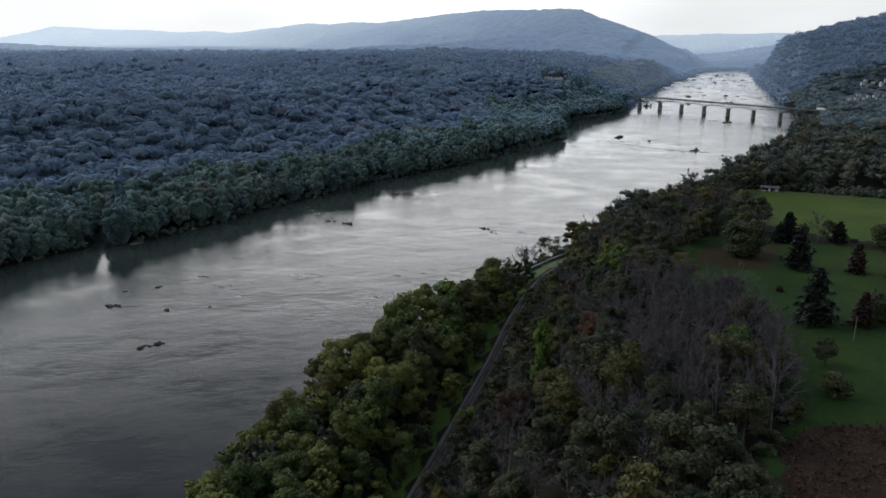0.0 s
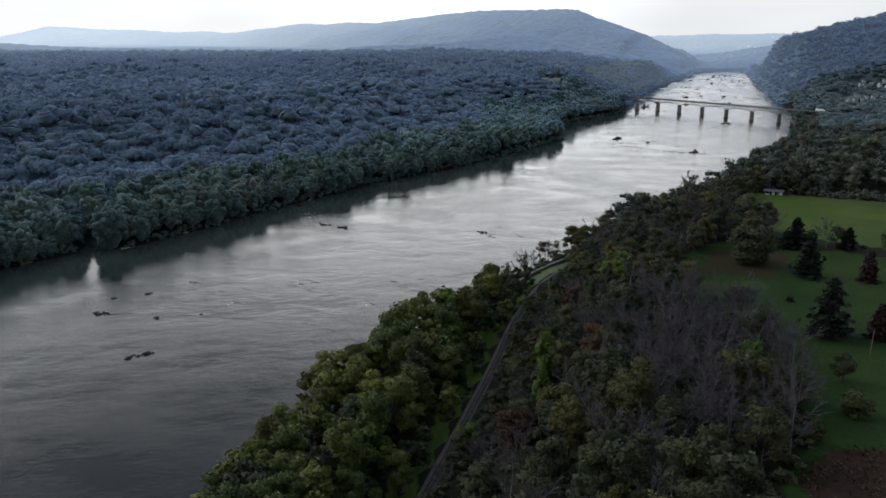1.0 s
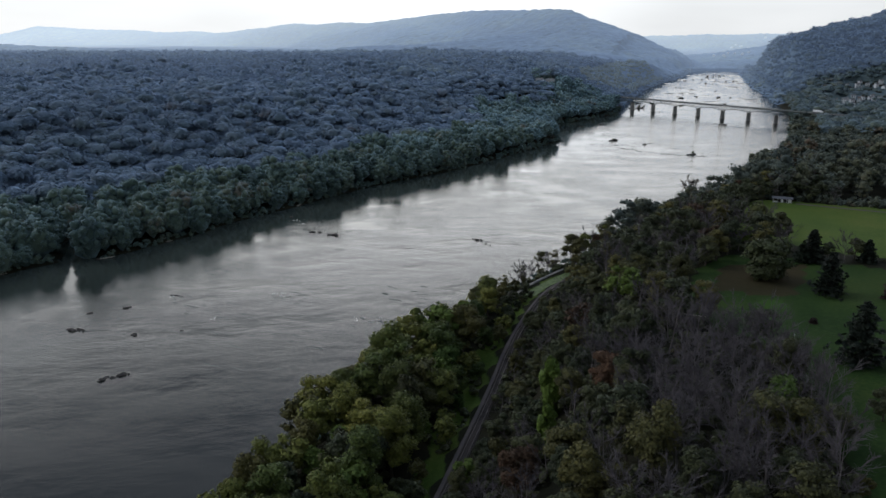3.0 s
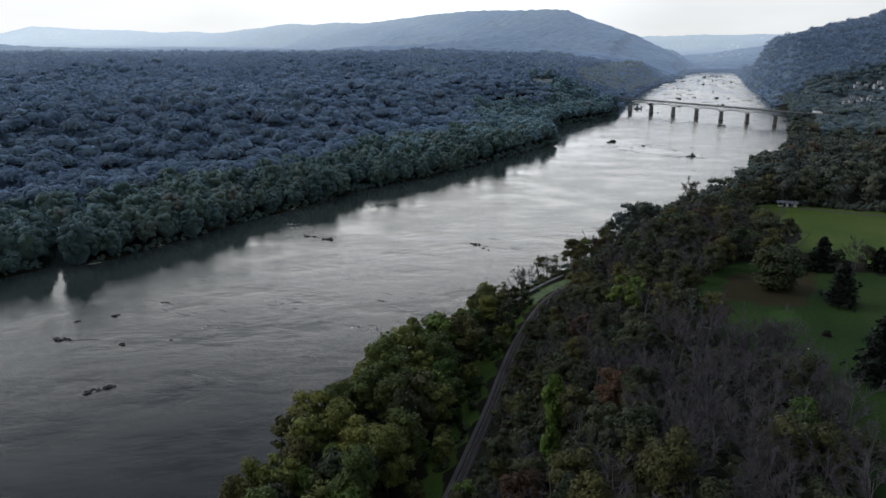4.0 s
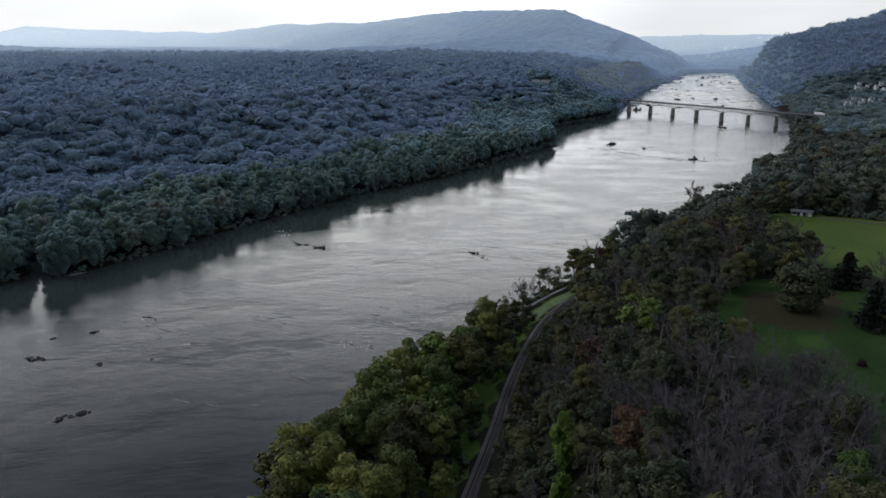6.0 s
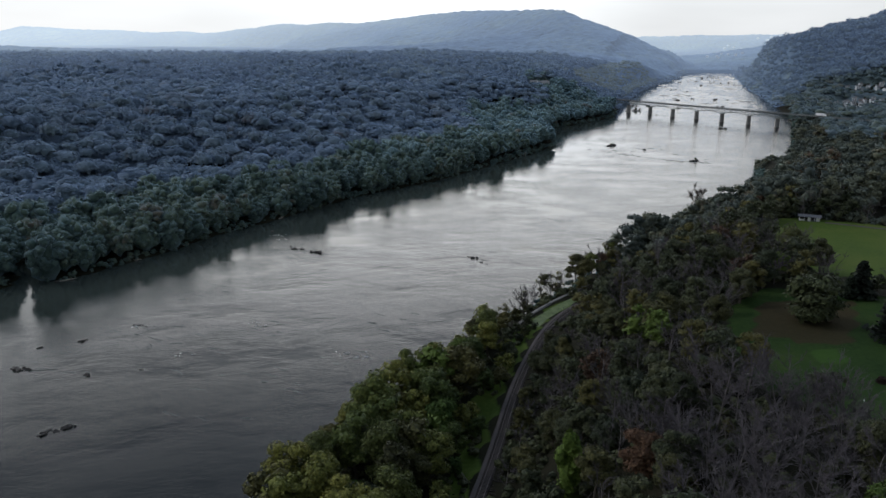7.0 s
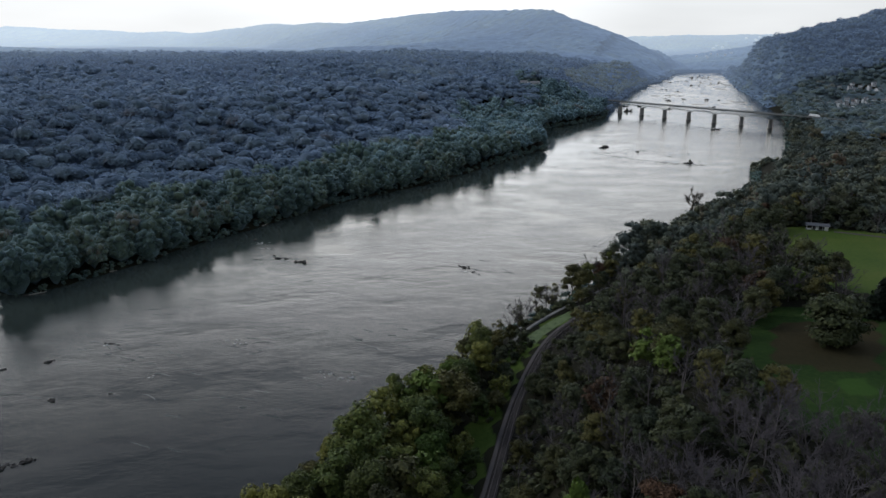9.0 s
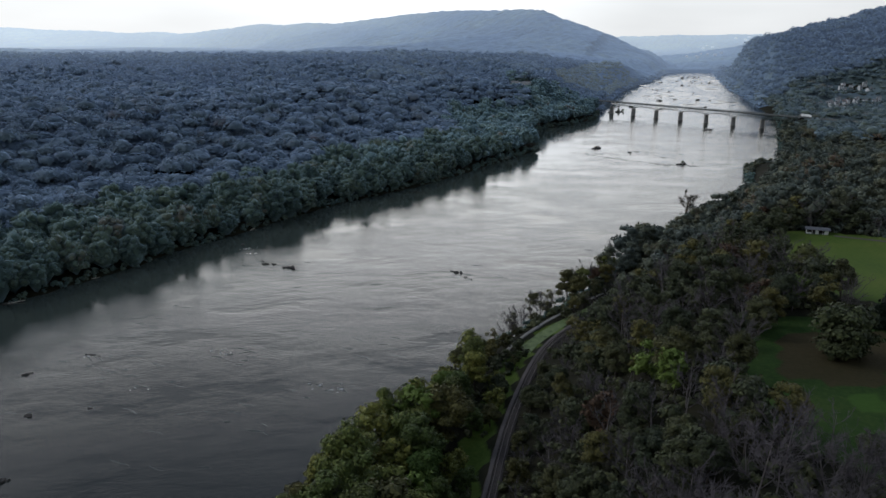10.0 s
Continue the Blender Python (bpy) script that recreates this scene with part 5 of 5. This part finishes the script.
def gable_roof(w, d, h, rise, over=0.5, thick=0.22):
    one = Soup()
    k = rise / (d / 2)
    for sgn in (-1, 1):
        e, low = sgn * (d / 2 + over), h - k * over
        p = [(x, y, z + t) for t in (0.03, thick) for x in (-w / 2 - over, w / 2 + over) for y, z in ((0, h + rise), (e, low))]
        one.add(p, [(0, 2, 3), (0, 3, 1), (4, 5, 7), (4, 7, 6), (0, 1, 5), (0, 5, 4), (2, 6, 7), (2, 7, 3), (1, 3, 7), (1, 7, 5), (0, 4, 6), (0, 6, 2)])
    return one


one = Soup()
boxes(one, -0.7, 0.7, -0.16, 0.16, -0.87, -0.755)
SILL = one.mesh("sill", WHITE)


def house(x, y, w, d, h, turn, wall_mat, label, roof_mat=None):
    top = tagged(new("house"), label, "house")
    top.matrix_basis = pose(x, y, at(x, y) + 0.3, 0, 0, turn)
    part("wall", gable_body(w, d, h, d * 0.3).mesh("wall", wall_mat), top)
    part("roof", gable_roof(w, d, h, d * 0.3).mesh("roof", roof_mat or ROOFING), top)
    pane = Soup()
    boxes(pane, -0.55, 0.55, -0.06, 0.06, -0.75, 0.75)
    pane = pane.mesh("window", GLASS)
    for level in range(max(1, int(h // 2.8)) if y < 2000 else 0):      # too far off to be seen
        for i in range(int(w // 3)):
            for sgn in (-1, 1):
                win = part("window", pane, top)
                win.matrix_basis = pose(-w / 2 + 1.6 + i * 3, sgn * (d / 2 + 0.02), 1.5 + level * 2.8)
                part("sill", SILL, win)
    chim = Soup()
    boxes(chim, w * 0.25, w * 0.25 + 0.9, -0.4, 0.4, h, h + d * 0.3 + 1.2)
    part("chimney", chim.mesh("chimney", BRICKY), top)
    return top


# walls and roofs far off glow with the same painted haze as the ridges
for x, y, w, d, h, turn, pale in HOUSES:
    house(x, y, w, d, h, turn, HAZE_GLOW_WALL if y > 2000 else SIDING if pale else BRICKY, "small white gabled house among the trees" if pale else "small brick gabled house among the trees", HAZE_GLOW_WALL if y > 2000 else None)

# picnic shelter at the field's edge
hut = tagged(new("picnic_shelter"), "long low shelter with grey metal roof and white walls", "shelter")
hut.matrix_basis = pose(167.5, 387, at(167.5, 387), 0, 0, -24) @ Matrix.Diagonal((0.88, 0.85, 0.85, 1))
part("roof", gable_roof(9.4, 4.2, 2.3, 0.75, 0.6, 0.16).mesh("roof", METAL_ROOF), hut, "grey metal gable roof")
for px in np.linspace(-4.5, 4.5, 5):
    for py in (-1.95, 1.95):
        one = Soup()
        boxes(one, px - 0.09, px + 0.09, py - 0.09, py + 0.09, -0.2, 2.35)
        part("post", one.mesh("post", WHITE), hut)
for x0, x1, z1 in ((-4.6, -2.4, 0.8), (-0.9, 0.6, 1.9), (2.8, 4.6, 1.9)):
    one = Soup()
    boxes(one, x0 + 0.1, x1 - 0.1, -1.9, -1.78, 0.0, z1)
    part("wall_panel", one.mesh("wall_panel", WHITE), hut, "white boarded panel")
# dark timber colour stands in for the shade inside the shelter
one = Soup()
boxes(one, -4.6, 4.6, 1.75, 1.88, 0.0, 2.1)
part("back_wall", one.mesh("back_wall", TIE), hut, "boarded back wall, coloured dark as the shaded inside")
for sgn in (-1, 1):
    one = Soup()
    boxes(one, sgn * 4.55 - 0.06, sgn * 4.55 + 0.06, -0.3, 1.75, 0.0, 2.1)
    part("end_wall", one.mesh("end_wall", WHITE), hut)
one = Soup()
boxes(one, -4.9, 4.9, -2.2, 2.2, -0.5, 0.06)
part("floor_slab", one.mesh("floor_slab", DECK), hut)

# gravel drive along the far edge of the upper field
drive_line = [(172, 382), (178, 378), (188, 372), (205, 364), (235, 352), (290, 330)]
pd = np.array(drive_line, float)
dx, dy = np.gradient(pd[:, 0]), np.gradient(pd[:, 1])
nn = np.stack([dy, -dx], 1) / np.hypot(dx, dy)[:, None]
v, f = [], []
for i, (p, n) in enumerate(zip(pd, nn)):
    for o in (-1.2, 0, 1.2):
        q = p + n * o
        v.append((q[0], q[1], at(*q) + 0.12))
    if i:
        f += [(3 * i - 3, 3 * i - 2, 3 * i + 1, 3 * i), (3 * i - 2, 3 * i - 1, 3 * i + 2, 3 * i + 1)]
tagged(new("drive", mesh_from("drive", v, f, ROAD)), "narrow gravel drive along the field edge", "drive", kind="structure")

# pole, marker and pale log on the grass
pole = tagged(new("timber_pole"), "weathered pale timber pole standing in the grass", "pole")
pole.matrix_basis = pose(104, 181, at(104, 181))
one = Soup()
tube(one, [(0, 0, -0.5), (0.03, 0, 4), (0.05, 0, 6.5), (0.05, 0, 6.52)], [0.11, 0.10, 0.08, 0.01], 8)
part("shaft", one.mesh("shaft", plain_material("pale_timber", (0.22, 0.18, 0.13), 0.9)), pole)
marker = tagged(new("marker_ball"), "small white marker ball on a short stake", "marker")
marker.matrix_basis = pose(92.5, 211, at(92.5, 211))
one = Soup()
tube(one, [(0, 0, -0.2), (0, 0, 0.5)], [0.03, 0.03], 5)
part("stake", one.mesh("stake", WHITE), marker)
part("ball", mesh_from("ball", ICO2[0] * 0.17 + (0, 0, 0.55), ICO2[1], WHITE, True), marker)
PALE_WOOD = plain_material("bleached_wood", (0.42, 0.40, 0.35), 0.9, vary=0.3, scale=1.5)
for pts, rad in (([(67.6, 227.2), (69.6, 227.8), (71.6, 227.2)], 0.22), ([(71.2, 227.0), (72.5, 226.2), (74.4, 225.4)], 0.27), ([(70.2, 227.9), (72.0, 226.4)], 0.12)):
    one = Soup()
    tube(one, [(a, b, at(a, b) + rad * 0.6) for a, b in pts], [rad, rad * 0.9, rad * 0.5][:len(pts)], 7)
    tagged(new("fallen_log", one.mesh("fallen_log", PALE_WOOD)), "bleached fallen log lying on the grass", "log", "fallen logs on the grass")

# ---------------------------------------------------------------- rocks and riffles in the river
ROCK = plain_material("river_rock", (0.038, 0.034, 0.032), 0.6, 0.0, 0.5, 0.7)
rng = np.random.default_rng(31)
rock_meshes = []
for i in range(8):
    v, f = blob(ICO2, rng, 0.55)
    rock_meshes.append(mesh_from("river_rock", v * (1.25, 0.75, 0.62), f, ROCK))


def rock(x, y, size, turn=None, tall=1.0):
    r = new("river_rock", rock_meshes[int(rng.integers(8))])
    r.matrix_basis = pose(x, y, -0.05 * size, rng.uniform(-8, 8), rng.uniform(-8, 8), rng.uniform(0, 360) if turn is None else turn) @ Matrix.Diagonal((size, size, size * tall, 1))
    return tagged(r, "dark wet rock breaking the river surface", "rock", "rocks in the river")


def ledge(x, y, n, reach, size, turn):
    """A broken line of rocks."""
    c, s = math.cos(radians(turn)), math.sin(radians(turn))
    for _ in range(n):
        a, b = rng.normal() * reach, rng.normal() * reach * 0.22
        rock(x + a * c - b * s, y + a * s + b * c, size * rng.uniform(0.45, 1.2), turn + rng.uniform(-30, 30))


for x, y, n, reach, size, turn in ((-152, 333, 9, 2.6, 1.1, -20), (-116, 286, 8, 2.2, 1.1, 35), (-154, 353, 3, 1.2, 0.8, 20), (-124.5, 327, 2, 0.6, 0.9, 0), (-107, 331, 2, 0.8, 0.6, 0),
                                   (-140, 360, 4, 2.0, 0.7, 40), (-124, 377, 4, 2.2, 0.8, -20), (-64, 491, 4, 2.5, 1.3, -20), (-73, 498, 4, 3.5, 0.9, -20), (-83, 505, 3, 3.0, 0.7, -10),
                                   (-97, 540, 4, 2.0, 0.9, 60), (26, 479, 4, 2.0, 1.0, -25), (32, 467, 3, 2.0, 0.7, -60), (212, 930, 5, 3.0, 2.2, 30), (214, 990, 2, 1.5, 1.6, 0), (271, 820, 4, 2.5, 2.0, 10),
                                   (242, 897, 2, 1.0, 1.3, 0), (405, 1094, 4, 3.0, 1.8, 0), (352, 1345, 6, 8.0, 2.2, 30), (365, 1280, 3, 5.0, 1.6, 0), (-183, 441, 4, 2.5, 1.2, 30), (205, 1075, 4, 5.0, 1.1, 10), (230, 1100, 5, 7.0, 1.1, 15), (262, 1130, 3, 6.0, 1.0, 20), (-146, 503, 5, 2.5, 1.0, 40)):
    ledge(x, y, n, reach, size, turn)
for _ in range(26):
    k = rng.uniform(0.1, 0.9)
    y = rng.uniform(1380, 2500)
    x = np.interp(y, [p[1] for p in LEFT_BANK], [p[0] for p in LEFT_BANK]) * (1 - k) + np.interp(y, [p[1] for p in RIGHT_BANK], [p[0] for p in RIGHT_BANK]) * k
    ledge(x, y, 2, 9, rng.uniform(1.2, 3.2), rng.uniform(-25, 25))
# shrubs on the islets
for x, y, r in ((213, 931, 1.6), (271, 821, 1.9), (353, 1347, 3.2), (361, 1352, 2.4)):
    b = bush("islet_shrub", int(x), r, LEAF["dark"], "scrubby shrub growing on a river rock", r * 1.6)
    b.matrix_basis = pose(x, y, 0.4)

# standing waves over the ledges
waves = Soup()


def crest(x, y, length, turn, high=0.28, wide=0.8):
    n = 9
    t = np.linspace(-1, 1, n)
    bend = rng.uniform(-0.22, 0.22)
    wob = rng.normal(size=n) * 0.12
    cx, cy = t * length / 2, bend * length * t * t + wob
    taper = np.clip(1 - np.abs(t) ** 2.5, 0, 1)
    prof = ((-1.0, -0.03), (-0.45, 0.35), (0.0, 1.0), (0.22, 0.55), (0.6, -0.03))
    v = np.array([(cx[i], cy[i] + o * wide, -0.03 + max(h, 0) * high * taper[i]) for i in range(n) for o, h in prof])
    f = []
    for i in range(n - 1):
        for k in range(4):
            a = i * 5 + k
            f += [(a, a + 5, a + 6), (a, a + 6, a + 1)]
    waves.add(turn_z(v, radians(turn)) + (x, y, 0), f)


for x, y, rx, ry, n, turn in ((-75, 497, 14, 6, 16, -20), (28, 474, 10, 9, 16, -35), (-66, 376, 9, 5, 9, -10), (-10, 378, 10, 5, 9, -12), (-30, 342, 7, 7, 9, -30), (-115, 415, 8, 4, 4, -5),
                              (-120, 366, 14, 8, 10, -25), (-95, 350, 12, 9, 10, -20), (-70, 310, 16, 12, 12, -20), (-100, 420, 10, 8, 6, -10), (-40, 455, 12, 8, 8, 0), (-150, 335, 8, 6, 6, -10),
                              (230, 880, 30, 14, 16, -30), (270, 812, 18, 8, 10, -20), (80, 690, 14, 6, 6, -10), (100, 560, 25, 25, 8, -10)):
    for _ in range(n):
        crest(x + rng.normal() * rx, y + rng.normal() * ry, rng.uniform(3.0, 10.0), turn + rng.normal() * 14, rng.uniform(0.08, 0.20) * (1.6 if y > 700 else 1), rng.uniform(0.16, 0.32) * (2 if y > 700 else 1))
for _ in range(70):
    k, y = rng.uniform(0.05, 0.95), rng.uniform(1380, 2500)
    x = np.interp(y, [p[1] for p in LEFT_BANK], [p[0] for p in LEFT_BANK]) * (1 - k) + np.interp(y, [p[1] for p in RIGHT_BANK], [p[0] for p in RIGHT_BANK]) * k
    crest(x, y, rng.uniform(14, 45), rng.normal() * 12 - 10, rng.uniform(0.5, 1.0), rng.uniform(3, 6))
# the long standing wave above the point
for i in range(46):
    k = i / 45
    x = 196 + 84 * k + rng.normal() * 1.5
    crest(x, 884 - 78 * k - 14 * math.sin(3.1 * k) + rng.normal() * 2.5, rng.uniform(4, 11), -38 + rng.normal() * 14, rng.uniform(0.10, 0.26), rng.uniform(0.4, 0.9))
tagged(new("riffles", waves.mesh("riffles", WATER, True)), "small standing waves where the river runs over ledges", "waves", kind="stuff")
# white broken water at the head of a few ledges
FOAM = plain_material("foam", (0.7, 0.72, 0.72), 0.8, 0.0, 0.2, 2.0)
foam = Soup()
for x, y, n, r in ((-92, 531, 18, 2.0), (-88, 520, 8, 2.0), (-76, 379, 6, 1.6), (-72, 375, 5, 1.4), (-25, 340, 10, 2.5), (-30, 345, 8, 2.5), (-95, 345, 4, 2.0), (28, 470, 4, 2.0), (-125, 377, 4, 2.0)):
    for _ in range(n):
        v, f = blob(ICO1, rng, 0.4)
        k = rng.uniform(0.08, 0.24)
        foam.add(turn_z(v * (k * 2.2, k, k * 0.3), rng.uniform(-0.6, 0.2)) + (x + rng.normal() * r, y + rng.normal() * r * 0.5, 0.05), f)
tagged(new("foam", foam.mesh("foam", FOAM, True)), "flecks of white broken water at the ledges", "foam", kind="stuff")

# driftwood caught along the far shore
for x, y, ln, turn in ((-143, 506, 7, 40), (-160, 476, 6, 10), (-182, 441, 8, 20), (-98, 577, 5, 50), (-225, 410, 7, 15)):
    one = Soup()
    tube(one, [(-ln / 2, 0, 0.1), (0, 0.2, 0.35), (ln / 2, 0, 0.8)], [0.28, 0.22, 0.08], 6)
    tube(one, [(0, 0.2, 0.35), (ln * 0.2, 0.9, 1.0)], [0.12, 0.04], 5)
    d = new("driftwood", one.mesh("driftwood", PALE_WOOD))
    d.matrix_basis = pose(x, y, 0.0, 0, 0, turn)
    tagged(d, "bleached driftwood trunk stranded at the water's edge", "driftwood", "driftwood along the far shore")
